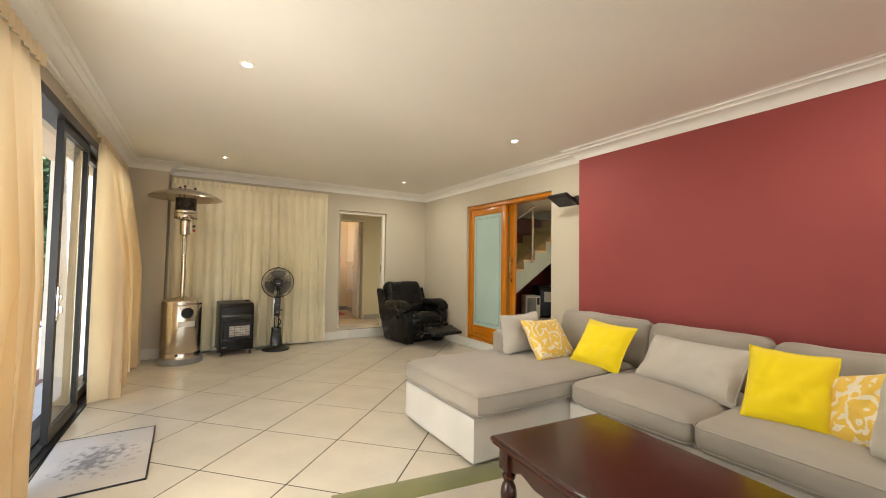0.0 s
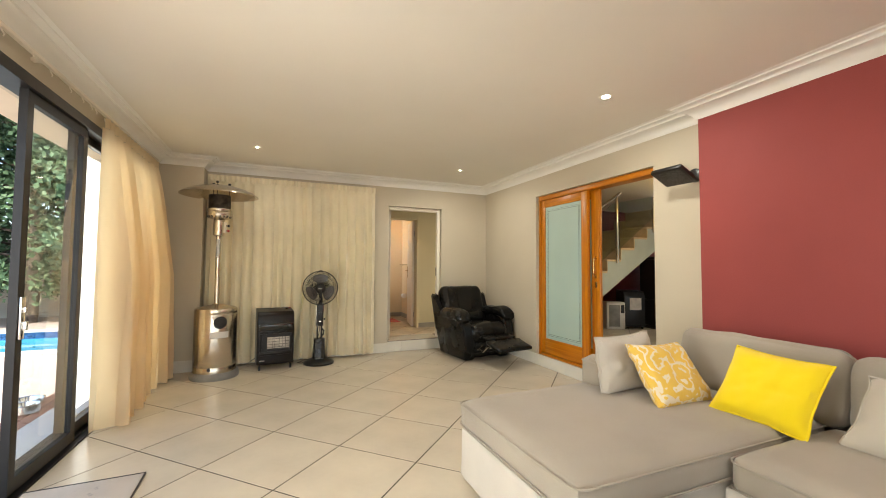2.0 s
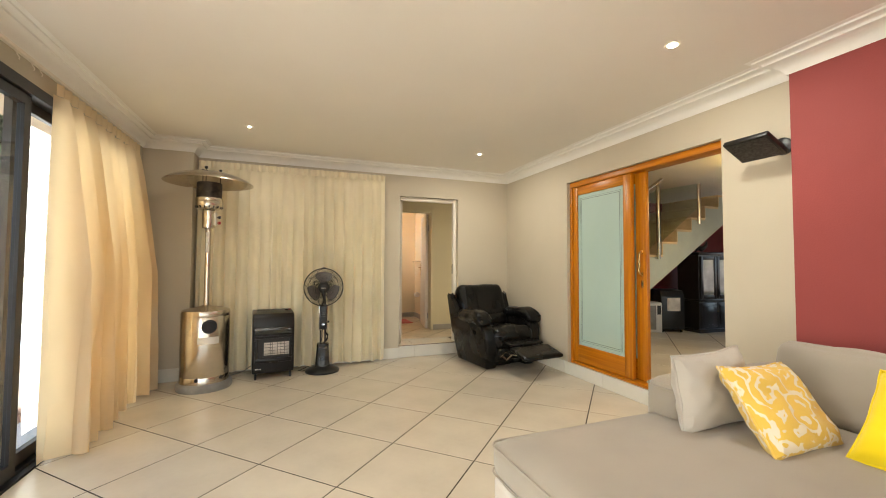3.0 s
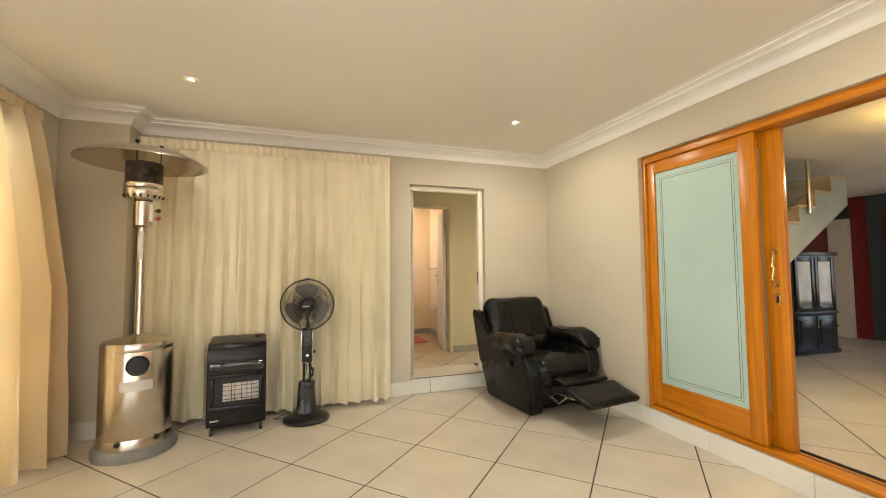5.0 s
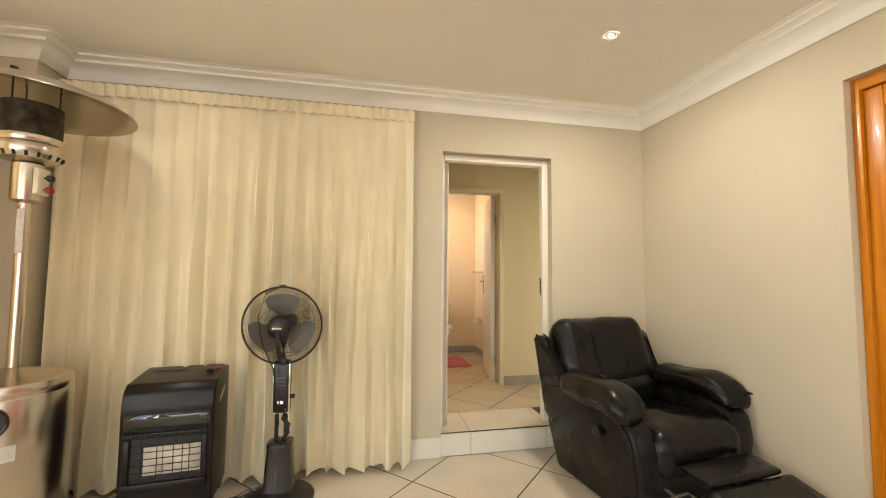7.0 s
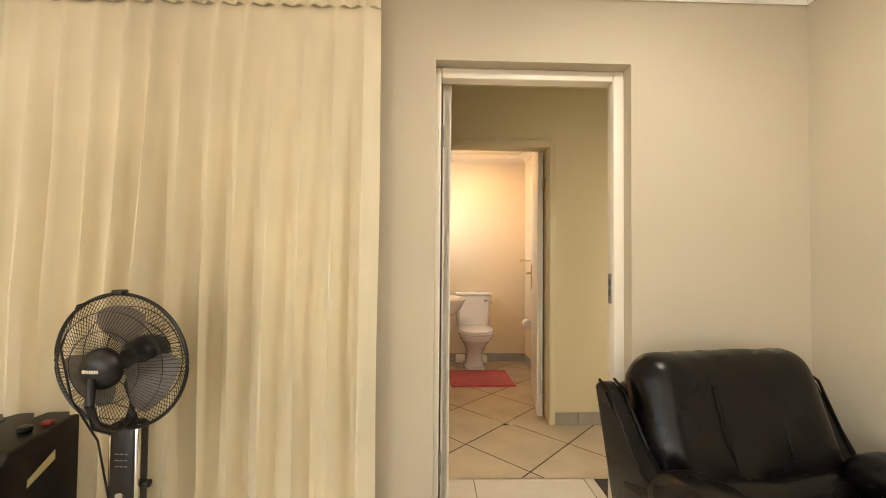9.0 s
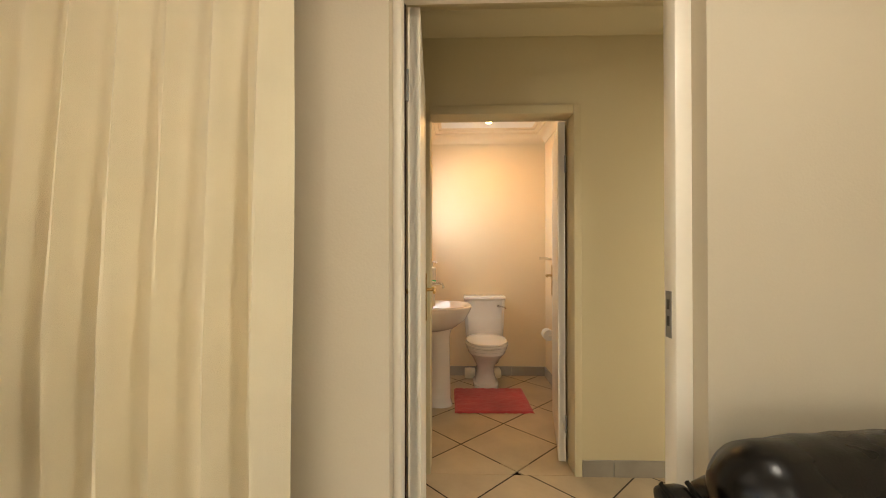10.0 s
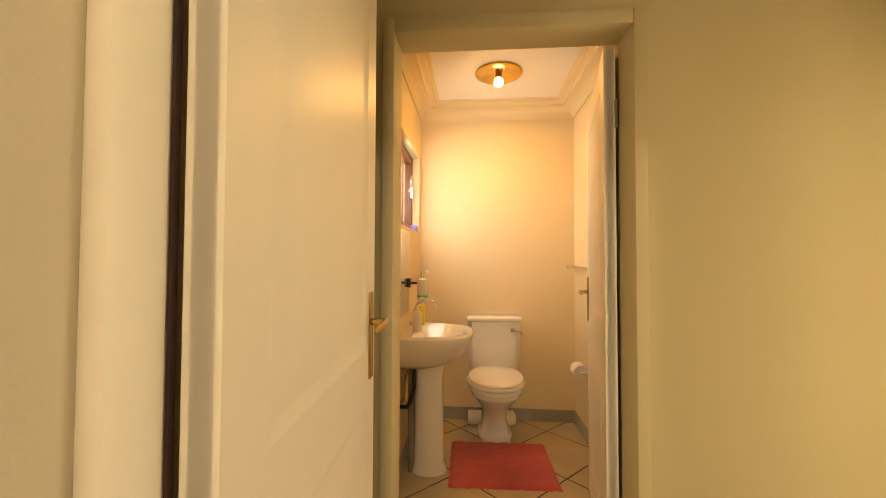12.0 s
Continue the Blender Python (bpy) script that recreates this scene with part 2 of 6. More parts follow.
# ---- the plan ----
XL, XR, YB, YF, H = -1.0, 3.618, -2.6, 6.628, 2.65   # main room
XRED, YRED = 3.525, 2.86                               # red chimney-breast wall face and its end
STEP = 0.165                                          # hall and washroom floor
PITCH = 0.621                                         # floor tile
TN = 0.125                                            # thin wall of the raised doorway
T = 0.23                                              # wall thickness
GY0, GY1, GZ = 0.9, 5.95, 2.375                        # garden door opening
DX0, DX1, DZ = 1.914, 2.795, 2.24                      # doorway in the far wall
SY0, SY1, SZ = 3.363, 5.21, 2.275                    # timber sliding door opening
HY = 7.735                                            # far wall of the hall
WX0, WX1, WZ = 1.96, 2.757, 2.175                     # washroom door opening
CX0, CX1, CY = 1.81, 3.0, 9.50                     # washroom walls
YT = HY + 0.12
BX, BY0, BY1, BH = 9.35, 0.2, 6.80, 2.45                # stair room on the far side of the timber door

setting("wall_west", boxes((XL - T, XL, YB, GY0, 0, H), (XL - T, XL, GY1, YF, 0, H), (XL - T, XL, GY0, GY1, GZ, H)), WALL, "beige painted wall around the wide garden door")
setting("wall_pier", boxes((XL, -0.527, 6.40, YF, 0, H)), WALL, "beige painted corner pier beside the curtain")
setting("wall_north", boxes((XL - T, DX0, YF, YF + TN, 0, H), (DX1, XR + T, YF, YF + TN, 0, H), (DX0, DX1, YF, YF + TN, DZ, H)), WALL, "beige painted wall with the raised doorway")
setting("wall_east", boxes((XR, XR + T, SY1, YF, 0, H), (XR, XR + T, YB, SY0, 0, H), (XR, XR + T, SY0, SY1, SZ, H), (XR, XR + T, SY0, SY1, -0.05, 0.128)), WALL, "beige painted wall with the timber sliding door")
setting("wall_red", boxes((XRED, XR, YB, YRED, 0, H)), RED, "dark red painted feature wall behind the sofa")
# unseen wall; its opening is added to let sky light in from behind
setting("wall_south", boxes((XL - T, -0.6, YB - T, YB, 0, H), (3.0, XR + T, YB - T, YB, 0, H), (-0.6, 3.0, YB - T, YB, 2.3, H)), WALL, "unseen beige painted wall with a wide opening added for light")
setting("ceiling", boxes((XL - T, XR + T, YB - T, YF + T, H, H + 0.15)), CEIL, "smooth off-white painted ceiling", "ceiling")

# hall
setting("wall_hall_far", boxes((0.6, WX0 - 0.02, HY, YT, STEP, 2.80), (WX1 + 0.02, XR + T, HY, 8.1, STEP, 2.80), (WX0 - 0.02, WX1 + 0.02, HY, YT, WZ + 0.02, 2.80)), HALLWALL, "ochre-beige painted hall wall with a washroom door")
setting("wall_hall_near", boxes((0.6, DX0, YF + TN, YF + TN + 0.012, STEP, 2.80), (DX1, XR + T, YF + TN, YF + TN + 0.012, STEP, 2.80), (DX0, DX1, YF + TN, YF + TN + 0.012, DZ, 2.80)), HALLWALL, "ochre-beige painted inner face of the hall wall")
# the unseen east end has an opening added for the fill lamp
setting("wall_hall_ends", boxes((0.5, 0.6, YF + TN, YT, STEP, 2.80), (XR + T - 0.10, XR + T, YF + TN + 0.012, 7.0, STEP, 2.80), (XR + T - 0.10, XR + T, 7.6, HY, STEP, 2.80), (XR + T - 0.10, XR + T, 7.0, 7.6, 2.15, 2.80)), HALLWALL, "ochre-beige painted end wall of the hall")
setting("ceiling_hall", boxes((0.5, XR + T, YF + TN, YT, 2.75, 2.90)), CEIL, "off-white hall ceiling", "ceiling")

# washroom
WY0, WY1, WZ0, WZ1 = 8.50, 9.40, 1.60, 2.17            # washroom window
setting("wall_washroom_back", boxes((CX0 - 0.25, CX1 + 0.1, CY, CY + 0.12, STEP, 2.72)), WCWALL, "cream painted washroom wall behind the toilet")
setting("wall_washroom_right", boxes((CX1, CX1 + 0.1, YT, CY, STEP, 2.72)), WCWALL, "cream painted washroom side wall")
setting("wall_washroom_left", boxes((CX0 - 0.25, CX0, YT, WY0, STEP, 2.72), (CX0 - 0.25, CX0, WY1, CY, STEP, 2.72), (CX0 - 0.25, CX0, WY0, WY1, STEP, WZ0), (CX0 - 0.25, CX0, WY0, WY1, WZ1, 2.72)), WCWALL, "cream painted washroom wall with a small window")
setting("ceiling_washroom", boxes((CX0 - 0.25, CX1 + 0.1, YT, CY + 0.12, 2.60, 2.78)), CEIL, "off-white washroom ceiling", "ceiling")


def cornice(name, line, top, size, mat, label):
    """A moulded cornice swept along a line of corners. Each corner: (x, y, room-side x, room-side y) of the mitre."""
    prof = [(0.0, 0.0), (0.0, -0.85), (0.06, -0.88), (0.08, -0.80), (0.20, -0.62), (0.36, -0.44), (0.52, -0.34), (0.58, -0.34), (0.60, -0.25), (0.70, -0.18), (0.82, -0.16), (0.84, -0.08), (0.93, -0.07), (1.0, -0.05), (1.0, 0.0)]
    bm = bmesh.new()
    loops = [[(x + mx * u * size, y + my * u * size, top + v * size * 0.86) for u, v in prof] for x, y, mx, my in line]
    rings(bm, loops)
    return setting(name, bm, mat, label, "cornice")


cornice("cornice", [(XL, YB, 1, 1), (XL, 6.40, 1, -1), (-0.527, 6.40, 1, -1), (-0.527, YF, 1, -1), (XR, YF, -1, -1), (XR, YRED, -1, 1), (XRED, YRED, -1, 1), (XRED, YB, -1, 1)], H + 0.006, 0.168, CORN, "white moulded plaster cornice along the ceiling")
cornice("cornice_hall", [(0.6, HY, 0, -1), (XR + T - 0.10, HY, 0, -1)], 2.756, 0.20, HALLWALL, "moulded plaster cornice in the hall")
cornice("cornice_washroom", [(CX0, YT, 1, 0), (CX0, CY, 1, -1), (CX1, CY, -1, -1), (CX1, YT, -1, 0)], 2.606, 0.16, WCWALL, "cream moulded plaster cornice in the washroom")

# stair room
# the south opening is unseen, added to light the stair room
setting("wall_stair_room", boxes((XR + T, BX, BY1, BY1 + 0.1, 0, BH), (XR + T, 4.6, BY0 - 0.1, BY0, 0, BH), (8.4, BX, BY0 - 0.1, BY0, 0, BH), (4.6, 5.6, BY0 - 0.1, BY0, 0, BH), (7.2, 8.4, BY0 - 0.1, BY0, 0, BH), (5.6, 7.2, BY0 - 0.1, BY0, 2.25, BH), (BX, BX + 0.1, BY0, 3.5, 0, BH), (BX, BX + 0.1, 4.95, BY1, 0, BH), (BX, BX + 0.1, 3.5, 4.95, 0, 0.7), (BX, BX + 0.1, 3.5, 4.95, 2.15, BH)), material("blue_grey_paint", (0.055, 0.075, 0.085), 0.6, vary=0.05), "blue-grey painted wall of the stair room")
setting("wall_stair_back", boxes((XR + T, BX, BY1 - 0.03, BY1 - 0.001, 0, BH - 0.002)), material("deep_red_paint", (0.16, 0.02, 0.022), 0.5, vary=0.05), "deep red wall behind the stairs")
setting("ceiling_stair_room", boxes((XR + T, BX + 0.1, BY0 - 0.1, BY1 + 0.1, BH, BH + 0.1)), CEIL, "off-white ceiling of the stair room", "ceiling")

# ---- outdoors ----
PAVE = material("warm_terrace_paving", (0.42, 0.34, 0.29), 0.8, vary=0.12, scale=0.6, bump=0.3, bump_scale=60, per_object=0.08)
BRICKRED = material("terracotta_paver", (0.34, 0.17, 0.12), 0.85, vary=0.12, scale=2, bump=0.3, bump_scale=60, per_object=0.1)
PX0, PX1, PY0, PY1 = -9.5, -2.75, 8.9, 11.2             # pool
GZ0 = -0.07
bm = bmesh.new()
for x0, x1, y0, y1 in ((-400, PX0, -400, 400), (PX1, XL - T, -400, 400), (PX0, PX1, -400, PY0), (PX0, PX1, PY1, 400), (XL - T, 400, -400, 400)):
    bm.faces.new([bm.verts.new(p) for p in ((x0, y0, GZ0), (x1, y0, GZ0), (x1, y1, GZ0), (x0, y1, GZ0))])
setting("ground", bm, PAVE, "sunlit warm grey paved garden terrace", "ground")
bm = bmesh.new()
for f in (((PX0, PY0), (PX1, PY0)), ((PX1, PY0), (PX1, PY1)), ((PX1, PY1), (PX0, PY1)), ((PX0, PY1), (PX0, PY0))):
    (xa, ya), (xb, yb) = f
    bm.faces.new([bm.verts.new(p) for p in ((xa, ya, GZ0), (xb, yb, GZ0), (xb, yb, -1.4), (xa, ya, -1.4))])
bm.faces.new([bm.verts.new(p) for p in ((PX0, PY0, -1.4), (PX1, PY0, -1.4), (PX1, PY1, -1.4), (PX0, PY1, -1.4))])
setting("pool_basin", bm, material("pool_blue_plaster", (0.10, 0.42, 0.58), 0.5, vary=0.05), "blue plastered swimming pool basin", "pool")
bm = bmesh.new()
bm.faces.new([bm.verts.new(p) for p in ((PX0, PY0, -0.19), (PX1, PY0, -0.19), (PX1, PY1, -0.19), (PX0, PY1, -0.19))])
WATER = material("pool_water", (0.06, 0.36, 0.55), 0.06, vary=0.1, scale=1.5, bump=0.25, bump_scale=6)
setting("water", bm, WATER, "bright blue swimming pool water", "water")
bm = boxes((-14, 2, 14.2, 14.4, GZ0, 1.9))
setting("garden_wall", bm, material("garden_wall_plaster", (0.55, 0.50, 0.43), 0.9, vary=0.1, scale=1.5, bump=0.2), "pale plastered garden boundary wall", "wall")
setting("eave", boxes((-1.62, XL - T, YB, YF + 0.4, 2.44, 2.60)), material("cream_soffit", (0.72, 0.62, 0.47), 0.8, vary=0.03), "cream painted roof eave over the garden door", "eave")
# added out of view to block the sun at both south openings
setting("eave_south", boxes((-1.62, XR + T, YB - T - 1.75, YB - T, 2.44, 2.60), (4.6, 8.4, BY0 - 1.90, BY0 - 0.1, 2.44, 2.60)), material("cream_sun_block_soffit", (0.72, 0.62, 0.47), 0.8, vary=0.03), "unseen cream roof added to keep sun out of the south openings", "eave")
setting("wall_outside_return", boxes((-1.62, XL - T, 6.05, 6.6, GZ0, 2.44)), material("cream_outside_plaster", (0.76, 0.70, 0.58), 0.85, vary=0.04, bump=0.2), "cream plastered outside wall beside the garden door")


def tree(m, label, height, spread, seed, leaf_mat, bark):
    """A garden conifer: tapered trunk, limbs, and a crown of many small leafy sprays."""
    rnd = random.Random(seed)
    root = thing("tree", label, "tree", m, "garden trees")
    bm = bmesh.new()
    tube(bm, [(0, 0, 0), (0.05, 0.03, height * 0.25), (-0.03, 0.06, height * 0.6), (0, 0, height * 0.92)], [0.17, 0.13, 0.08, 0.02], 10)
    ends = []
    for k in range(46):
        z = height * (0.12 + 0.82 * k / 46)
        a = k * 2.4 + rnd.uniform(-0.3, 0.3)
        reach = spread * (0.55 + 0.45 * math.sin(min(1, 1.5 * (1 - z / height) + 0.15) * math.pi / 2)) * rnd.uniform(0.75, 1.1)
        tip = (reach * math.cos(a), reach * math.sin(a), z + 0.25 * reach * rnd.uniform(-0.4, 0.8))
        mid = (tip[0] * 0.5, tip[1] * 0.5, z + 0.1)
        tube(bm, [(0, 0, z - 0.1), mid, tip], [0.035, 0.022, 0.006], 5)
        ends.append((Vector((0, 0, z)), Vector(mid), Vector(tip)))
    part("trunk", bm, bark, root)
    verts, faces = [], []
    for a, b, c in ends:
        for _ in range(560):
            s = rnd.uniform(0.35, 1.08)
            p = a.lerp(b, s * 2) if s < 0.5 else b.lerp(c, (s - 0.5) * 2)
            p = p + Vector((rnd.gauss(0, 0.16), rnd.gauss(0, 0.16), rnd.gauss(-0.05, 0.17)))
            d = Vector((rnd.gauss(0, 1), rnd.gauss(0, 1), rnd.gauss(0.4, 0.7))).normalized()
            side = d.cross(Vector((rnd.gauss(0, 1), rnd.gauss(0, 1), rnd.gauss(0, 1)))).normalized()
            ln, w = rnd.uniform(0.10, 0.20), rnd.uniform(0.03, 0.055)
            i = len(verts)
            verts += [tuple(p), tuple(p + d * ln * 0.5 + side * w), tuple(p + d * ln), tuple(p + d * ln * 0.5 - side * w)]
            faces.append((i, i + 1, i + 2, i + 3))
    me = bpy.data.meshes.new("crown")
    me.from_pydata(verts, [], faces)
    me.materials.append(leaf_mat)
    crown = new("crown", me)
    crown.parent = root
    return root


LEAF = material("conifer_foliage", (0.12, 0.19, 0.085), 0.6, vary=0.3, scale=1.2, bump_scale=9, colour2=(0.065, 0.12, 0.055))
BARK = material("grey_bark", (0.14, 0.10, 0.075), 0.9, vary=0.3, scale=6, bump=0.6, bump_scale=30)
for k, (x, y, hgt, spr) in enumerate(((-5.0, 13.0, 6.5, 1.9), (-7.4, 13.2, 6.2, 1.8), (-3.0, 13.3, 6.4, 1.7), (-9.8, 13.0, 6.4, 1.9))):
    tree(pose(x, y, GZ0, 0, 0, 40 * k), "tall green conifer by the garden wall", hgt, spr, 5 + k, LEAF, BARK)


bm = bmesh.new()
for xa, xb, ya, yb in ((PX0, PX1, PY0, PY0 + 0.012), (PX0, PX1, PY1 - 0.012, PY1), (PX1 - 0.012, PX1, PY0, PY1)):
    box(bm, xa, xb, ya, yb, -0.32, GZ0 - 0.002)
setting("pool_waterline", bm, material("dark_blue_mosaic", (0.03, 0.09, 0.22), 0.25, vary=0.4, scale=40), "dark blue mosaic band round the pool", "pool")
bm = boxes((PX0 - 0.3, PX1 + 0.3, PY0 - 0.3, PY0, GZ0, GZ0 + 0.03), (PX0 - 0.3, PX1 + 0.3, PY1, PY1 + 0.3, GZ0, GZ0 + 0.03), (PX1, PX1 + 0.3, PY0, PY1, GZ0, GZ0 + 0.03), bevel=0.008)
setting("pool_coping", bm, material("pale_coping", (0.62, 0.56, 0.47), 0.7, vary=0.08, bump=0.2), "pale stone coping round the pool", "pool")
apron_ = setting("pavement", boxes((-1.55, XL - T, YB, 6.05, GZ0, GZ0 + 0.035)), material("pale_concrete_apron", (0.60, 0.60, 0.58), 0.7, vary=0.06, bump=0.15), "pale concrete apron outside the garden door", "pavement")
for r_ in range(2):
    for k in range(26):
        y = 3.2 + 0.222 * k
        bm = bmesh.new()
        box(bm, -1.665 - 0.112 * r_, -1.56 - 0.112 * r_, y + 0.11 * r_, y + 0.212 + 0.11 * r_, GZ0, GZ0 + 0.03, 0.004, 1)
        part("paver", bm, BRICKRED, apron_)
for k, (bx, by, br) in enumerate(((-1.72, 5.50, 0.105), (-1.83, 5.80, 0.12))):
    bm = bmesh.new()
    lathe(bm, [(br * 0.72, 0.0), (br, 0.012), (br * 0.94, 0.075), (br * 0.98, 0.08), (br * 0.9, 0.076), (br * 0.78, 0.02), (br * 0.1, 0.016)], seg=36)
    single("pet_bowl", bm, CHROME, "shiny steel pet bowl on the terrace", "bowl", pose(bx, by, GZ0 + (0.03 if k == 0 else 0.0)), "pet bowls")


# ---- garden sliding door ----
door = thing("door_garden", "black aluminium sliding glass door, one leaf slid open", "door", pose(0, 0, 0), "", "structure")
FX0, FX1 = -1.10, -0.955
part("frame", boxes((FX0, FX1, GY0 + 0.002, GY1 - 0.002, GZ - 0.07, GZ - 0.002), (FX0, FX1, GY0 + 0.002, GY0 + 0.05, 0.03, GZ - 0.07), (FX0, FX1, GY1 - 0.05, GY1 - 0.002, 0.03, GZ - 0.07)), ALU, door)
part("track", boxes((FX0 - 0.05, FX1, GY0 + 0.002, GY1 - 0.002, -0.01, 0.012), (FX0 + 0.03, FX0 + 0.04, GY0 + 0.05, GY1 - 0.05, 0.012, 0.03), (FX1 - 0.05, FX1 - 0.04, GY0 + 0.05, GY1 - 0.05, 0.012, 0.03)), ALU, door)


def glass_leaf(x, y0, y1, lock):
    z0, z1, s = 0.03, GZ - 0.07, 0.062
    leaf = part("leaf", boxes((x - 0.02, x + 0.02, y0, y0 + s, z0, z1), (x - 0.02, x + 0.02, y1 - s, y1, z0, z1), (x - 0.02, x + 0.02, y0 + s, y1 - s, z0, z0 + 0.08), (x - 0.02, x + 0.02, y0 + s, y1 - s, z1 - 0.065, z1)), ALU, door)
    pane = part("pane", boxes((x - 0.003, x + 0.003, y0 + s - 0.004, y1 - s + 0.004, z0 + 0.076, z1 - 0.061)), CLEAR, leaf)
    pane.visible_shadow = False
    if lock:
        bm = boxes((x + 0.02, x + 0.035, y0 + 0.01, y0 + 0.05, 0.88, 1.12), bevel=0.004)
        box(bm, x + 0.035, x + 0.055, y0 + 0.02, y0 + 0.04, 0.93, 0.98, 0.003)
        box(bm, x + 0.035, x + 0.05, y0 + 0.02, y0 + 0.04, 1.03, 1.06, 0.003)
        part("lock", bm, CHROME, leaf, "silver door lock plate")


glass_leaf(-1.0, 3.66, 4.43, True)
glass_leaf(-1.055, 4.36, 5.14, False)
glass_leaf(-1.055, 5.145, 5.90, False)
glass_leaf(-1.055, 0.95, 2.30, False)


# ---- curtains ----
def curtain(name, y0, y1, z0, z1, pleats, depth, label, m, seed, flare=0.0, tape_depth=0.02, fabric=CURTAIN, lap=0.0):
    """A pleated curtain hung along local y from y0 to y1; folds swell towards local +x."""
    rnd = random.Random(seed)
    ob = thing(name, label, "curtain", m)
    n, rows = pleats * 10, 26
    ph = [rnd.uniform(-0.5, 0.5) for _ in range(pleats + 2)]
    am = [rnd.uniform(0.55, 1.25) for _ in range(pleats + 2)]

    def fold(s, h):
        k = s * pleats
        i = int(k)
        f = k - i
        sway = noise.noise(Vector((s * 9 + seed, h * 1.3, seed * 0.7)))
        a = am[i] * (1 - f) + am[i + 1] * f
        wave = 0.5 - 0.5 * math.cos(2 * math.pi * (k + 0.35 * ph[i] * (1 - h) + 0.35 * sway * (1 - h)))
        grow = 0.2 + 0.80 * min(1, (1 - h) * 2.0) ** 0.8
        return depth * a * wave * grow + 0.03 * sway * (1 - h)

    def sheet(za, zb, r, top):
        bm = bmesh.new()
        grid = []
        for j in range(r + 1):
            h = j / r
            row = []
            for i in range(n + 1):
                s = i / n
                hh = 1.0 if top else h
                x = (tape_depth * (0.5 - 0.5 * math.cos(2 * math.pi * s * pleats * 2)) + 0.016) if top else fold(min(s, 0.9999), hh)
                y = y0 + (y1 - y0) * s + (0 if top else flare * (1 - hh) * (s - 0.35) + 0.02 * noise.noise(Vector((s * 20, hh * 2, seed))) * (1 - hh))
                if not top:
                    y += lap * math.sin(2 * math.pi * s * pleats) * (0.35 + 0.65 * (1 - hh))
                z = za + (zb - za) * h
                if not top and j == 0:
                    z += 0.012 * noise.noise(Vector((s * 6, seed, 0)))
                row.append(bm.verts.new((x, y, z)))
            grid.append(row)
        for a, b in zip(grid, grid[1:]):
            for i in range(n):
                bm.faces.new((a[i], a[i + 1], b[i + 1], b[i]))
        return bm

    part("drape", sheet(z0, z1 - 0.075, rows, False), fabric, ob)
    part("heading", sheet(z1 - 0.08, z1, 2, True), fabric, ob, "gathered pencil-pleat heading")
    return ob


curtain("curtain", 4.60, 6.10, 0.02, 2.47, 8, 0.21, "cream cotton curtain drawn back beside the garden door", pose(-0.955, 0, 0), 3, 0.14, lap=0.055)
curtain("curtain", 1.90, 2.93, 0.02, 2.47, 7, 0.13, "cream cotton curtain gathered at the garden door", pose(-0.93, 0, 0), 8, 0.02, lap=0.04)
curtain("curtain", -0.50, 1.68, 0.035, 2.475, 18, 0.105, "wide cream cotton curtain closed along the far wall", pose(0, 6.535, 0, 0, 0, -90), 5, 0.0, fabric=LINED, lap=0.018)

rail = thing("curtain_rail", "white curtain rail with empty hooks above the garden door", "curtain rail", pose(-0.945, 0, 2.485))
part("track", boxes((-0.012, 0.012, 1.2, 6.1, 0.0, 0.022), bevel=0.003), WHITE, rail)
for k in range(5):
    part("bracket", boxes((-0.054, -0.012, 1.6 + 1.05 * k, 1.63 + 1.05 * k, 0.002, 0.02)), WHITE, rail)
for k, y in enumerate((2.95, 3.18, 3.32, 3.60, 3.78, 4.02, 4.20, 4.34, 4.42)):
    bm = bmesh.new()
    tube(bm, [(0.0, y, 0.0), (0.004, y + 0.004, -0.02), (0.012, y + 0.008, -0.035), (0.006, y + 0.012, -0.045)], 0.0035, 6)
    part("hook", bm, WHITE, rail)

for k, (lx, ly) in enumerate(((0.104, 2.80), (2.70, 3.03), (0.104, 5.62), (2.667, 5.657), (0.104, 0.0), (2.70, 0.2))):
    fit_ = thing("downlight", "small round recessed ceiling downlight, switched on", "ceiling light", pose(lx, ly, H), "ceiling downlights")
    bm = bmesh.new()
    lathe(bm, [(0.030, -0.002), (0.030, -0.004), (0.044, -0.006), (0.046, -0.001)], seg=28)
    part("rim", bm, WHITE, fit_)
    bm = bmesh.new()
    rb = 0.012 if k in (2, 3) else 0.026
    lathe(bm, [(rb, -0.0022), (rb, -0.005), (0.008, -0.006)], seg=24)
    part("bulb", bm, LEDGLOW, fit_)
    if rb < 0.02:
        bm = bmesh.new()
        lathe(bm, [(0.030, -0.0015), (0.030, -0.0021), (0.008, -0.0021)], seg=24)
        part("reflector", bm, CHROME, fit_)
    disc_lamp("downlight_lamp", (lx, ly, H - 0.02), (0.8, 2.8)[k - 2] if k in (2, 3) else (2.4, 2.8)[k % 2], 0.14, (1.0, 0.95, 0.85))
disc_lamp("washroom_lamp", (2.39, 8.93, 2.475), 1.05, 0.10, (1.0, 0.54, 0.18))
window_lamp("washroom_daylight", (CX0 - 0.14, 8.95, 1.885), (CX0 + 0.35, 9.50, 1.78), 0.78, 0.46, 2.0, (0.72, 0.82, 1.0))
# added warm fill lamp out of view, brightens the hall wall from the right
window_lamp("hall_fill", (XR + T + 0.02, 7.3, 1.15), (2.0, 7.3, 1.1), 0.54, 1.8, 1.35, (1.0, 0.84, 0.58))
# added fill lamps out of view: one lights the room, one the curtain from behind
window_lamp("garden_door_fill", (-1.16, 1.40, 1.05), (0.4, 3.2, 1.12), 0.85, 1.8, 11, (1.0, 0.95, 0.88))
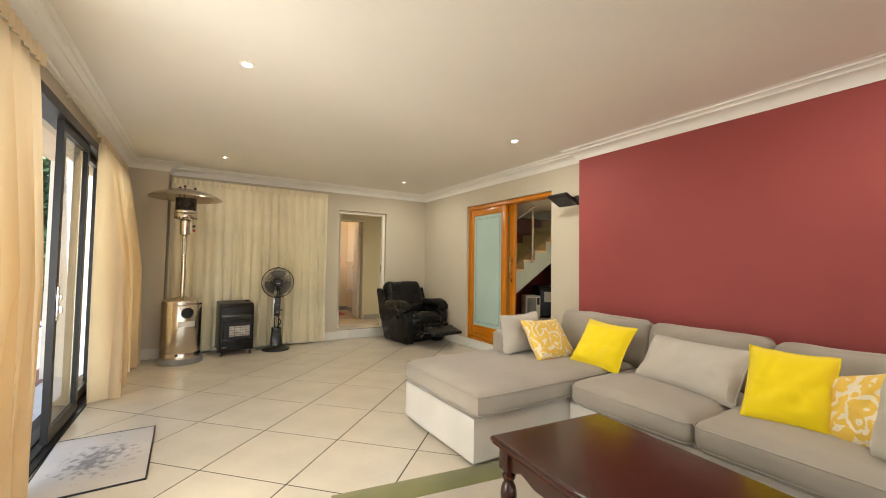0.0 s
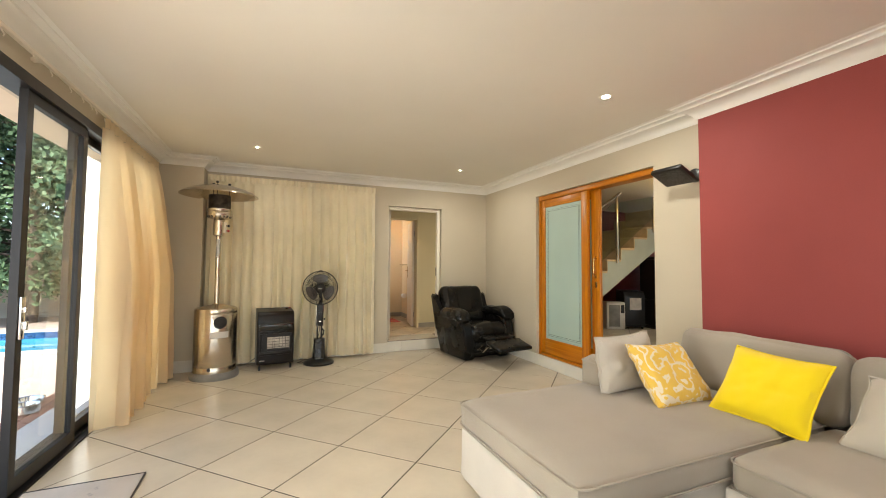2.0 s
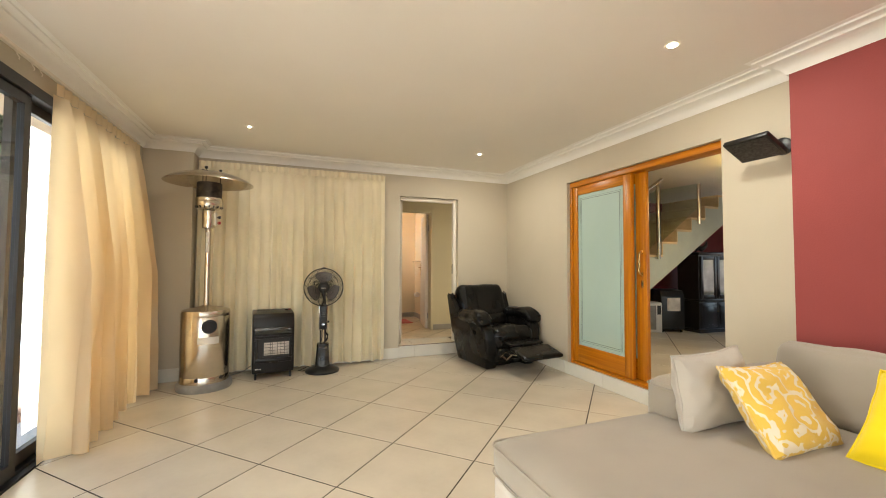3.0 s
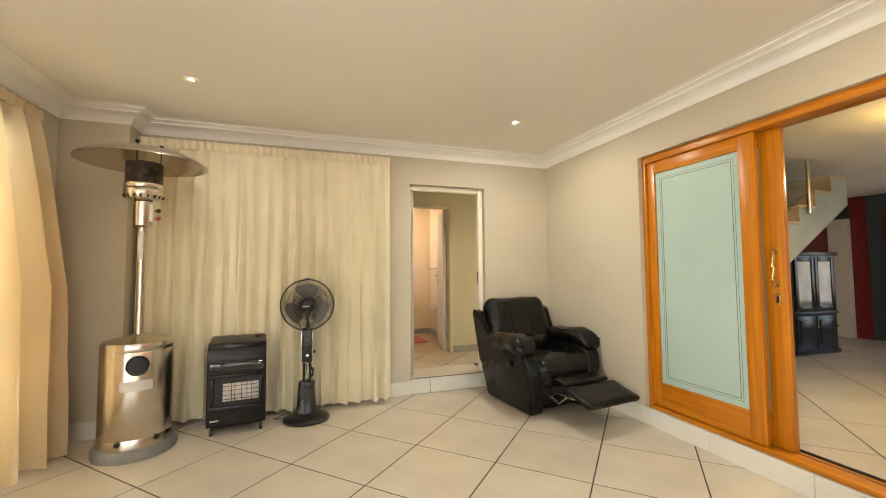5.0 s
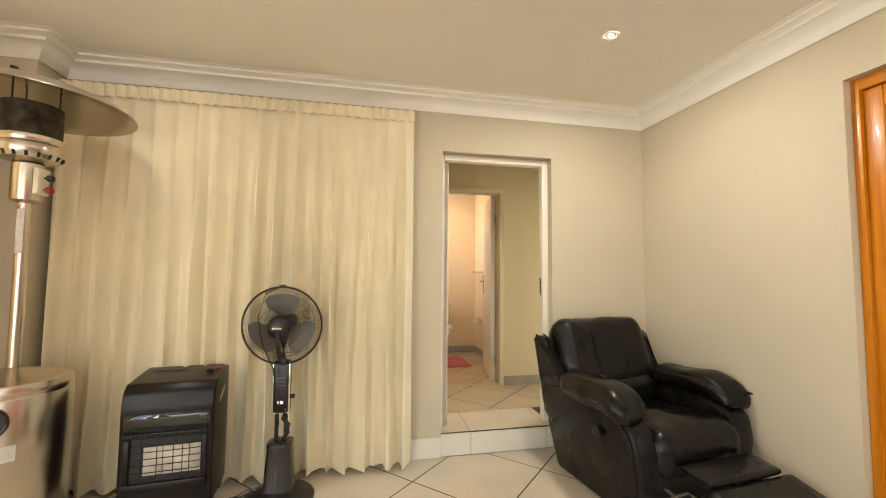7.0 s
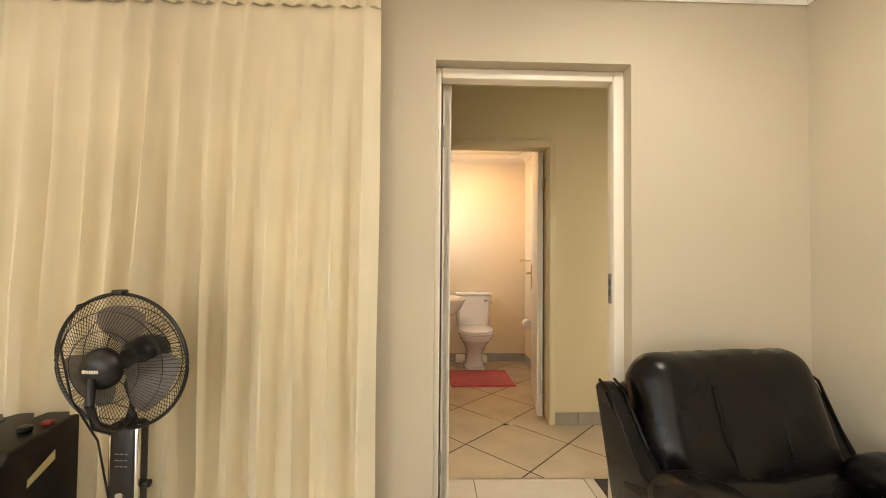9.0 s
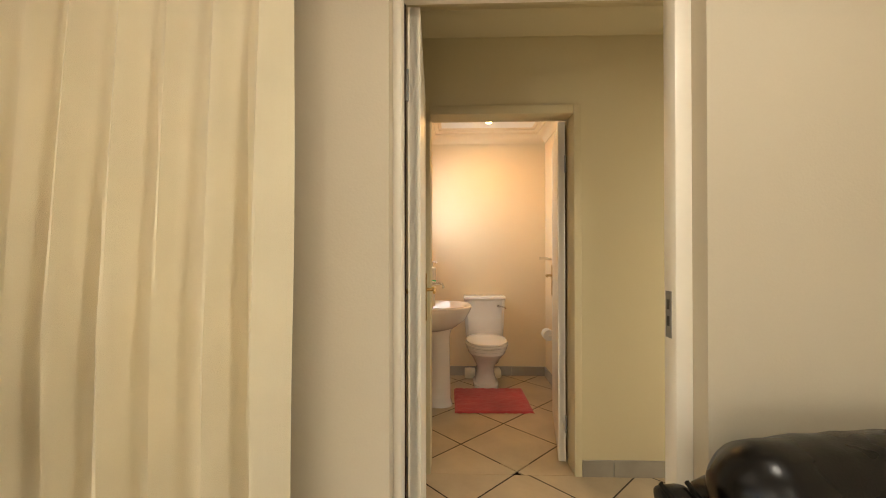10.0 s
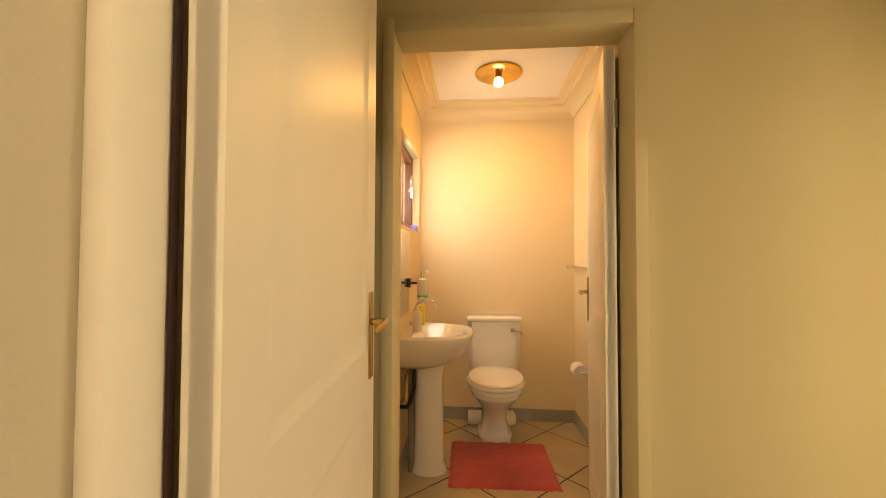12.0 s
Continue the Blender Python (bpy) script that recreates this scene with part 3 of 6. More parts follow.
window_lamp("garden_door_fill", (-1.16, 5.30, 1.20), (0.0, 5.30, 1.25), 1.1, 2.1, 4.5, (1.0, 0.95, 0.88))


# ---- corner sofa ----
def welt(bm, w, d, z, r=0.005, corner=0.05):
    """Piping round a cushion at height z."""
    pts = []
    for cx, cy, a0 in ((w / 2 - corner, d / 2 - corner, 0), (-w / 2 + corner, d / 2 - corner, 90), (-w / 2 + corner, -d / 2 + corner, 180), (w / 2 - corner, -d / 2 + corner, 270)):
        for k in range(5):
            a = radians(a0 + 22.5 * k)
            pts.append((cx + corner * math.cos(a), cy + corner * math.sin(a), z))
    tube(bm, pts, r, 6, True)


sofa = thing("corner_sofa", "greige linen corner sofa with a chaise, against the red wall", "sofa", pose(0, 0, 0))


def block(name, x0, x1, y0, y1, z0, z1, crown, corner, seed, piping=(), n=14, tilt=0.0, label="", fabric=SOFA):
    bm = bmesh.new()
    soft(bm, x1 - x0, y1 - y0, z1 - z0, crown, corner, n, 0, seed, 0, 0.0025)
    for z in piping:
        welt(bm, (x1 - x0) + 0.004, (y1 - y0) + 0.004, z, 0.0045, corner)
    return part(name, bm, fabric, sofa, label, pose((x0 + x1) / 2, (y0 + y1) / 2, z0, 0, tilt, 0))


block("chaise_base", 1.415, 3.46, 1.955, 2.965, 0.02, 0.325, 0.0, 0.03, 1, fabric=SOFABASE)
block("chaise_cushion", 1.40, 3.12, 1.90, 2.96, 0.325, 0.50, 0.012, 0.06, 2, (0.03, 0.146), 18)
block("seat_base", 2.30, 3.46, -0.15, 1.953, 0.03, 0.30, 0.0, 0.03, 3, fabric=SOFABASE)
block("seat_cushion", 2.24, 3.10, 1.05, 1.895, 0.30, 0.475, 0.024, 0.06, 4, (0.03, 0.143), 18)
block("seat_cushion", 2.24, 3.10, 0.05, 1.042, 0.30, 0.475, 0.024, 0.06, 5, (0.03, 0.143), 18)
block("back_frame", 3.27, 3.47, -0.15, 2.965, 0.325, 0.68, 0.0, 0.05, 6)
block("armrest", 2.36, 3.46, 2.765, 2.967, 0.03, 0.685, 0.01, 0.05, 7, (0.62,))
block("armrest", 2.30, 3.46, -0.37, -0.152, 0.03, 0.66, 0.01, 0.05, 8, (0.60,))


def back_cushion(yc, w, h, seed, lean=14):
    bm = bmesh.new()
    soft(bm, h, w, 0.21, 0.035, 0.07, 16, 0, seed, 0.0, 0.006)
    welt(bm, h + 0.01, w + 0.004, 0.105, 0.0045, 0.07)
    part("back_cushion", bm, SOFA, sofa, "", pose(3.06, yc, 0.475, 0, -(90 - lean), 0) @ pose(h / 2, 0, -0.19, 0, 0, 0))


back_cushion(2.30, 0.93, 0.41, 11)
back_cushion(1.40, 0.84, 0.405, 12, 16)
back_cushion(0.52, 0.90, 0.385, 13)


# scatter cushions
def ikat():
    """Yellow cloth with a pale interlaced medallion print."""
    m = cloth("yellow_patterned_cotton", (0.80, 0.53, 0.09), weave=600)
    nt = m.node_tree
    b = nt.nodes["Principled BSDF"]
    co = nt.nodes["Texture Coordinate"]
    warp = nt.nodes.new("ShaderNodeTexNoise")
    warp.inputs["Scale"].default_value = 5
    addv = nt.nodes.new("ShaderNodeMixRGB")
    addv.blend_type, addv.inputs[0].default_value = "ADD", 0.10
    nt.links.new(co.outputs["Object"], addv.inputs[1])
    nt.links.new(warp.outputs["Color"], addv.inputs[2])
    vor = nt.nodes.new("ShaderNodeTexVoronoi")
    vor.feature, vor.inputs["Scale"].default_value = "F1", 8.5
    nt.links.new(addv.outputs[0], vor.inputs["Vector"])
    sn = nt.nodes.new("ShaderNodeMath")
    sn.operation, sn.inputs[1].default_value = "MULTIPLY", 17
    nt.links.new(vor.outputs["Distance"], sn.inputs[0])
    s2 = nt.nodes.new("ShaderNodeMath")
    s2.operation = "SINE"
    nt.links.new(sn.outputs[0], s2.inputs[0])
    rg = nt.nodes.new("ShaderNodeMapRange")
    rg.inputs[1].default_value, rg.inputs[2].default_value = 0.35, 0.65
    nt.links.new(s2.outputs[0], rg.inputs[0])
    mx = nt.nodes.new("ShaderNodeMixRGB")
    nt.links.new(rg.outputs[0], mx.inputs[0])
    old = b.inputs["Base Color"].links[0].from_socket
    nt.links.new(old, mx.inputs[1])
    mx.inputs[2].default_value = (0.80, 0.70, 0.52, 1)
    nt.links.new(mx.outputs[0], b.inputs["Base Color"])
    return m


IKAT = ikat()


def scatter_cushion(mat, label, w, h, thick, m, seed, flange=0.012):
    """Local x is its width, y its height, z its thickness."""
    root = thing("scatter_cushion", label, "cushion", m, "cushions on the sofa")
    bm = bmesh.new()
    n = 22
    rnd = random.Random(seed)
    sides = []
    for sgn in (1, -1):
        grid = []
        for i in range(n + 1):
            row = []
            for j in range(n + 1):
                u, v = 2 * i / n - 1, 2 * j / n - 1
                puff = ((1 - u ** 4) * (1 - v ** 4)) ** 0.45
                x = u * w / 2 * (1 - 0.075 * (1 - v * v) + 0.03 * noise.noise(Vector((v * 2, seed, u))))
                y = v * h / 2 * (1 - 0.075 * (1 - u * u) + 0.03 * noise.noise(Vector((seed, u * 2, v))))
                wr = noise.noise(Vector((u * 2.5 + seed, v * 2.5, sgn))) * 0.022 + noise.noise(Vector((u * 5, v * 5 + seed, sgn))) * 0.009
                row.append(bm.verts.new((x, y, sgn * (thick / 2 * puff + wr * puff))))
            grid.append(row)
        for a, b in zip(grid, grid[1:]):
            for k in range(n):
                bm.faces.new((a[k], a[k + 1], b[k + 1], b[k]))
        sides.append(grid)
    bmesh.ops.remove_doubles(bm, verts=bm.verts, dist=0.0004)
    part("cover", bm, mat, root)
    bm = bmesh.new()
    pts = []
    for a, b in (((-1, -1), (1, -1)), ((1, -1), (1, 1)), ((1, 1), (-1, 1)), ((-1, 1), (-1, -1))):
        for k in range(12):
            u, v = a[0] + (b[0] - a[0]) * k / 12, a[1] + (b[1] - a[1]) * k / 12
            pts.append((u * w / 2 * (1 - 0.075 * (1 - v * v) + 0.03 * noise.noise(Vector((v * 2, seed, u)))), v * h / 2 * (1 - 0.075 * (1 - u * u) + 0.03 * noise.noise(Vector((seed, u * 2, v)))), 0))
    tube(bm, pts, flange / 2, 6, True)
    part("piping", bm, mat, root)
    return root


def leaning(x, y, z, yaw, lean, roll=0):
    """A cushion's pose by its bottom edge's middle: it faces the room along yaw (0: towards -x) and leans back."""
    return pose(x, y, z, 0, 0, yaw) @ pose(0, 0, 0, 0, lean, 0) @ Matrix(((0, 0, -1, 0), (-1, 0, 0, 0), (0, 1, 0, 0), (0, 0, 0, 1))) @ pose(0, 0, 0, 0, 0, roll)


def prop(mat, label, w, h, th, at, yaw, lean, roll, seed):
    return scatter_cushion(mat, label, w, h, th, leaning(*at, yaw, lean, roll) @ pose(0, h / 2, 0), seed)


prop(SOFAPALE, "pale greige linen cushion leaning on the sofa arm", 0.45, 0.37, 0.15, (2.50, 2.665, 0.495), 88, 6, 3, 1)
prop(IKAT, "yellow and cream patterned cushion on the chaise", 0.47, 0.41, 0.15, (2.61, 2.335, 0.485), 92, 37, -3, 2)
prop(YELLOW, "plain bright yellow cushion leaning at an angle", 0.45, 0.42, 0.14, (2.68, 2.03, 0.495), 4, 37, -4, 3)
prop(SOFAPALE, "long pale greige lumbar cushion against the sofa back", 0.77, 0.40, 0.15, (2.73, 1.37, 0.47), -11, 37, 1, 4)
prop(YELLOW, "plain bright yellow square cushion on the sofa seat", 0.39, 0.44, 0.14, (2.57, 0.73, 0.47), 11, 30, -2, 5)
prop(IKAT, "yellow and cream patterned cushion on the sofa seat", 0.38, 0.39, 0.14, (2.57, 0.40, 0.475), -28, 26, 22, 6)
prop(SOFAPALE, "pale greige linen cushion at the sofa end", 0.46, 0.42, 0.15, (2.38, 0.21, 0.475), -35, 16, 4, 7)

# ---- coffee table on its rug ----
RUGC = cloth("beige_wool_pile", (0.56, 0.49, 0.37), weave=160, vary=0.1)
OLIVE = cloth("olive_rug_border", (0.20, 0.19, 0.065), weave=160, vary=0.1)
rug = thing("area_rug", "beige area rug with a wide olive border under the table", "rug", pose(0.55, 2.115, 0, 0, 0, -8.5))
RW, RL, RB = 2.0, 2.6, 0.19
bm = bmesh.new()
box(bm, RB, RW - RB, -RL + RB, -RB, 0.001, 0.012, 0.003)
part("field", bm, RUGC, rug)
for spec in ((0, RW, -RB + 0.001, 0), (0, RW, -RL, -RL + RB - 0.001), (0, RB - 0.001, -RL + RB, -RB), (RW - RB + 0.001, RW, -RL + RB, -RB)):
    bm = bmesh.new()
    box(bm, *spec, 0.001, 0.013, 0.003)
    part("border", bm, OLIVE, rug)

table = thing("coffee_table", "polished dark mahogany coffee table with turned legs", "table", pose(1.19, 1.505, 0.012, 0, 0, -5))
TW, TL, TH = 0.78, 1.35, 0.43
bm = bmesh.new()
loops = []
for off, z in [(0.03, 0.0), (0.006, 0.0), (0.012, 0.007), (0.002, 0.013), (0.0, 0.022), (0.004, 0.032), (0.014, 0.038), (0.03, 0.040)]:
    loops.append([(off, -TL + off, TH - 0.04 + z), (TW - off, -TL + off, TH - 0.04 + z), (TW - off, -off, TH - 0.04 + z), (off, -off, TH - 0.04 + z)])
rings(bm, loops)
part("tabletop", bm, DARKWOOD, table)


def apron(along, fixed, a, b):
    """A shaped rail with a scalloped lower edge."""
    n = 24
    out = [(a, TH - 0.042), (b, TH - 0.042)]
    for k in range(n + 1):
        s = k / n
        u = b + (a - b) * s
        dip = 0.115 - 0.03 * (0.5 - 0.5 * math.cos(2 * math.pi * min(1, 6 * min(s, 1 - s)))) - 0.012 * math.sin(math.pi * s)
        out.append((u, TH - 0.042 - dip))
    bm = bmesh.new()
    prism(bm, out, along, fixed - 0.009, fixed + 0.009)
    part("apron", bm, DARKWOOD, table)


apron("y", -0.06, 0.10, TW - 0.10)
apron("y", -TL + 0.06, 0.10, TW - 0.10)
apron("x", 0.06, -TL + 0.10, -0.10)
apron("x", TW - 0.06, -TL + 0.10, -0.10)
for lx, ly in ((0.07, -0.07), (TW - 0.07, -0.07), (0.07, -TL + 0.07), (TW - 0.07, -TL + 0.07)):
    bm = bmesh.new()
    box(bm, lx - 0.036, lx + 0.036, ly - 0.036, ly + 0.036, 0.27, TH - 0.041, 0.004)
    lathe(bm, [(0.022, 0.0), (0.03, 0.008), (0.03, 0.03), (0.02, 0.045), (0.024, 0.06), (0.036, 0.10), (0.042, 0.15), (0.036, 0.19), (0.022, 0.215), (0.034, 0.232), (0.034, 0.245), (0.022, 0.255), (0.034, 0.27)], (lx, ly, 0), 20)
    part("leg", bm, DARKWOOD, table)


# ---- door mat ----
def mat_material():
    """Beige cut pile with a worn dark medallion in the middle."""
    m = cloth("beige_mat_pile", (0.56, 0.50, 0.42), weave=220, vary=0.08)
    nt = m.node_tree
    b = nt.nodes["Principled BSDF"]
    co = nt.nodes["Texture Coordinate"]
    dist = nt.nodes.new("ShaderNodeVectorMath")
    dist.operation = "LENGTH"
    sc = nt.nodes.new("ShaderNodeMapping")
    sc.inputs["Scale"].default_value = (4.6, 3.3, 0)
    nt.links.new(co.outputs["Object"], sc.inputs[0])
    nt.links.new(sc.outputs[0], dist.inputs[0])
    nz = nt.nodes.new("ShaderNodeTexNoise")
    nz.inputs["Scale"].default_value, nz.inputs["Detail"].default_value = 22, 5
    nt.links.new(co.outputs["Object"], nz.inputs["Vector"])
    add = nt.nodes.new("ShaderNodeMath")
    add.operation = "MULTIPLY_ADD"
    add.inputs[1].default_value = 3.2
    nt.links.new(nz.outputs[0], add.inputs[0])
    nt.links.new(dist.outputs["Value"], add.inputs[2])
    rg = nt.nodes.new("ShaderNodeMapRange")
    rg.inputs[1].default_value, rg.inputs[2].default_value, rg.inputs[3].default_value, rg.inputs[4].default_value = 1.75, 2.35, 0.8, 0.0
    nt.links.new(add.outputs[0], rg.inputs[0])
    mx = nt.nodes.new("ShaderNodeMixRGB")
    nt.links.new(rg.outputs[0], mx.inputs[0])
    nt.links.new(b.inputs["Base Color"].links[0].from_socket, mx.inputs[1])
    mx.inputs[2].default_value = (0.13, 0.12, 0.12, 1)
    nt.links.new(mx.outputs[0], b.inputs["Base Color"])
    return m


mat_ = thing("door_mat", "worn beige door mat with a faded dark medallion", "mat", pose(-0.652, 3.295, 0.001, 0, 0, 1.5))
bm = bmesh.new()
box(bm, -0.28, 0.28, -0.445, 0.445, 0, 0.009, 0.003)
part("surface", bm, mat_material(), mat_)
for spec in ((-0.288, 0.288, 0.445, 0.455), (-0.288, 0.288, -0.455, -0.445), (-0.29, -0.28, -0.445, 0.445), (0.28, 0.29, -0.445, 0.445)):
    bm = bmesh.new()
    box(bm, *spec, 0, 0.010, 0.002)
    part("edging", bm, BLACK, mat_, "dark bound edge")

# ---- timber sliding door ----
sdoor = thing("door_timber", "honey-coloured timber sliding door with frosted glass, half open", "door", pose(0, 0, 0), "", "structure")
X0, X1 = 3.66, 3.82
zb = 0.13
part("jamb", boxes((X0, X1, SY1 - 0.035, SY1 - 0.002, zb, SZ - 0.002), bevel=0.002), OAKZ, sdoor)
part("jamb", boxes((X0, X1, SY0 + 0.002, SY0 + 0.02, zb, SZ - 0.002), bevel=0.002), OAKZ, sdoor)
part("head", boxes((X0, X1, SY0 + 0.02, SY1 - 0.035, SZ - 0.06, SZ - 0.002), bevel=0.002), OAKY, sdoor)
part("sill", boxes((X0, X1, SY0 + 0.02, SY1 - 0.035, zb, zb + 0.028), bevel=0.002), OAKY, sdoor)
part("rail_track", boxes((3.765, 3.772, SY0 + 0.02, SY1 - 0.035, zb + 0.028, zb + 0.034)), CHROME, sdoor)


def timber_leaf(x, y0, y1, handle):
    z0, z1 = zb + 0.036, SZ - 0.062
    s0, s1, rt, rb = (0.125 if handle else 0.105), 0.075, 0.10, 0.195
    leaf = part("leaf", boxes((x - 0.02, x + 0.02, y0, y0 + s0, z0, z1), (x - 0.02, x + 0.02, y1 - s1, y1, z0, z1), bevel=0.003), OAKZ, sdoor)
    part("rail", boxes((x - 0.019, x + 0.019, y0 + s0, y1 - s1, z0, z0 + rb), bevel=0.003), OAKY, leaf)
    part("rail", boxes((x - 0.019, x + 0.019, y0 + s0, y1 - s1, z1 - rt, z1), bevel=0.003), OAKY, leaf)
    ya, yb, za, zc = y0 + s0, y1 - s1, z0 + rb, z1 - rt
    part("glass", boxes((x - 0.004, x + 0.004, ya - 0.003, yb + 0.003, za - 0.003, zc + 0.003)), FROST, leaf, "frosted glass with etched border lines")
    line = material("etched_line", (0.16, 0.20, 0.17), 0.3)
    for k, (off, th) in enumerate(((0.040, 0.003), (0.056, 0.005))):
        a, b, c, d = ya + off, yb - off, za + off, zc - off
        part("etched_line", boxes((x - 0.0052, x - 0.0042, a, b, c, c + th), (x - 0.0052, x - 0.0042, a, b, d - th, d), (x - 0.0052, x - 0.0042, a, a + th, c + th, d - th), (x - 0.0052, x - 0.0042, b - th, b, c + th, d - th)), line, leaf)
    if handle:
        hy = y0 + 0.052
        bm = bmesh.new()
        tube(bm, [(x - 0.02, hy, 1.42), (x - 0.05, hy, 1.415), (x - 0.062, hy, 1.39), (x - 0.060, hy, 1.31), (x - 0.062, hy, 1.23), (x - 0.05, hy, 1.205), (x - 0.02, hy, 1.20)], [0.011, 0.009, 0.009, 0.011, 0.009, 0.009, 0.011], 12)
        box(bm, x - 0.026, x - 0.02, hy - 0.014, hy + 0.014, 1.40, 1.44, 0.002)
        box(bm, x - 0.026, x - 0.02, hy - 0.014, hy + 0.014, 1.18, 1.22, 0.002)
        part("handle", bm, BRASS, leaf, "brass pull handle")
        bm = bmesh.new()
        box(bm, x - 0.026, x - 0.02, hy - 0.016, hy + 0.016, 1.07, 1.14, 0.003)
        part("lock_plate", bm, BRASS, leaf, "brass keyhole plate")
        # black slip on the plate, its colour is the keyhole's shade
        part("keyhole", boxes((x - 0.028, x - 0.0262, hy - 0.005, hy + 0.005, 1.085, 1.125)), BLACK, leaf)


timber_leaf(3.70, 4.30, SY1 - 0.036, False)
timber_leaf(3.768, 4.185, SY1 - 0.12, True)

# ---- wall-mounted panel ----
# a speaker-like panel on a bracket, neither lamp nor heater
lamp_ = thing("wall_speaker_panel", "small black tilted panel on a wall bracket", "wall heater", pose(3.45, 3.03, 2.09))
panel_pose = pose(0, 0, 0, 0, 26, 0)
bm = bmesh.new()
box(bm, -0.115, 0.115, -0.14, 0.14, -0.018, 0.018, 0.008)
part("housing", bm, BLACK, lamp_, "", panel_pose)
bm = bmesh.new()
box(bm, -0.098, 0.098, -0.122, 0.122, -0.0215, -0.0185, 0.0008)
part("front_mesh", bm, material("dark_grille", (0.05, 0.045, 0.04), 0.6, vary=0.3, scale=60, bump=0.6, bump_scale=400), lamp_, "", panel_pose)
bm = bmesh.new()
tube(bm, [(0.06, 0, 0.05), (0.11, -0.05, 0.03), (0.15, -0.08, 0.01)], 0.016, 10)
part("arm", bm, BLACK, lamp_)
bm = bmesh.new()
lathe(bm, [(0.05, 0.125), (0.058, 0.13), (0.058, 0.15), (0.05, 0.1545)], (0, -0.09, 0.0), 24, axis="x")
part("wall_plate", bm, BLACK, lamp_)


# ---- patio heater ----
def patio_heater(m):
    root = thing("patio_heater", "tall stainless steel patio gas heater with dished reflector", "heater", m)
    bm = bmesh.new()
    lathe(bm, [(0.20, 0.0), (0.252, 0.0), (0.258, 0.02), (0.256, 0.055), (0.238, 0.075), (0.20, 0.08)], seg=48)
    part("base_ring", bm, GREYPL, root)
    bm = bmesh.new()
    lathe(bm, [(0.225, 0.078), (0.225, 0.14), (0.2235, 0.143), (0.225, 0.146), (0.225, 0.74), (0.2235, 0.743), (0.225, 0.746), (0.225, 0.775), (0.218, 0.80), (0.19, 0.812), (0.05, 0.842), (0.04, 0.85)], seg=56)
    part("tank_housing", bm, STEEL, root)
    a = radians(-72)
    ring = []
    bm = bmesh.new()
    c, n = Vector((0.226 * math.cos(a), 0.226 * math.sin(a), 0.65)), Vector((math.cos(a), math.sin(a), 0))
    t = Vector((-math.sin(a), math.cos(a), 0))
    for k in range(28):
        q = 2 * math.pi * k / 28
        off = 0.062 * math.cos(q)
        ang = a + off / 0.226
        ring.append((0.229 * math.cos(ang), 0.229 * math.sin(ang), 0.65 + 0.062 * math.sin(q)))
    tube(bm, ring, 0.008, 8, True)
    part("port_rim", bm, BLACK, root)
    bm = bmesh.new()
    centre = bm.verts.new(tuple(Vector((0.2275 * math.cos(a), 0.2275 * math.sin(a), 0.65))))
    rim = [bm.verts.new((p[0] * 0.995, p[1] * 0.995, p[2])) for p in ring]
    for i in range(28):
        bm.faces.new((centre, rim[i], rim[(i + 1) % 28]))
    # no hole is cut: the disc's dark colour is the shade inside
    part("port", bm, material("hollow_shade", (0.012, 0.011, 0.011), 0.5, vary=0.3, scale=20), root, "dark disc for the shade inside a round opening")
    bm = bmesh.new()
    rows = []
    for k in range(13):
        ang = a + radians(-40 + 80 * k / 12) * 0.62 - 0.02
        rows.append([(0.2265 * math.cos(ang), 0.2265 * math.sin(ang), z) for z in (0.475, 0.545)])
    for p, q in zip(rows, rows[1:]):
        bm.faces.new([bm.verts.new(v) for v in (p[0], q[0], q[1], p[1])])
    part("warning_label", bm, material("silver_label", (0.62, 0.58, 0.52), 0.45, vary=0.1, scale=10), root, "plain pale rectangular sticker")
    for s in (-98, -40):
        b = radians(s)
        bm = bmesh.new()
        lathe(bm, [(0.005, 0), (0.019, 0.0), (0.017, 0.008), (0.005, 0.009)], seg=14)
        part("plug", bm, BLACK, root, "", pose(0.2255 * math.cos(b), 0.2255 * math.sin(b), 0.125) @ pose(0, 0, 0, 90, 0, s + 90))
    bm = bmesh.new()
    tube(bm, [(0, 0, 0.845), (0, 0, 1.66)], 0.0265, 20)
    tube(bm, [(0, 0, 1.56), (0, 0, 1.65)], 0.0285, 20)
    part("pole", bm, STEEL, root)
    bm = bmesh.new()
    for k in range(6):
        a0, a1 = (radians(-130 + 12 * q) for q in (k, k + 1))
        bm.faces.new([bm.verts.new((0.0287 * math.cos(q), 0.0287 * math.sin(q), z)) for q, z in ((a0, 1.40), (a1, 1.40), (a1, 1.615), (a0, 1.615))])
    bmesh.ops.remove_doubles(bm, verts=bm.verts, dist=0.0002)
    part("pole_label", bm, material("white_sticker", (0.66, 0.63, 0.57), 0.5, vary=0.1, scale=30), root, "narrow white sticker")
    bm = bmesh.new()
    lathe(bm, [(0.03, 1.645), (0.058, 1.66), (0.060, 1.675), (0.060, 1.84), (0.05, 1.845)], seg=28)
    part("control_box", bm, STEEL, root)
    bm = bmesh.new()
    box(bm, 0.052, 0.076, -0.045, 0.03, 1.69, 1.82, 0.004)
    part("valve_plate", bm, WHITE, root, "pale valve plate")
    for z, mt, lb in ((1.775, BLACK, "black control knob"), (1.715, material("red_plastic", (0.35, 0.02, 0.015), 0.4), "red igniter button")):
        bm = bmesh.new()
        lathe(bm, [(0.006, 0.076), (0.006, 0.09), (0.017, 0.092), (0.015, 0.112), (0.004, 0.114)], (0, -0.005, z), 14, axis="x")
        part("knob", bm, mt, root, lb)
    bm = bmesh.new()
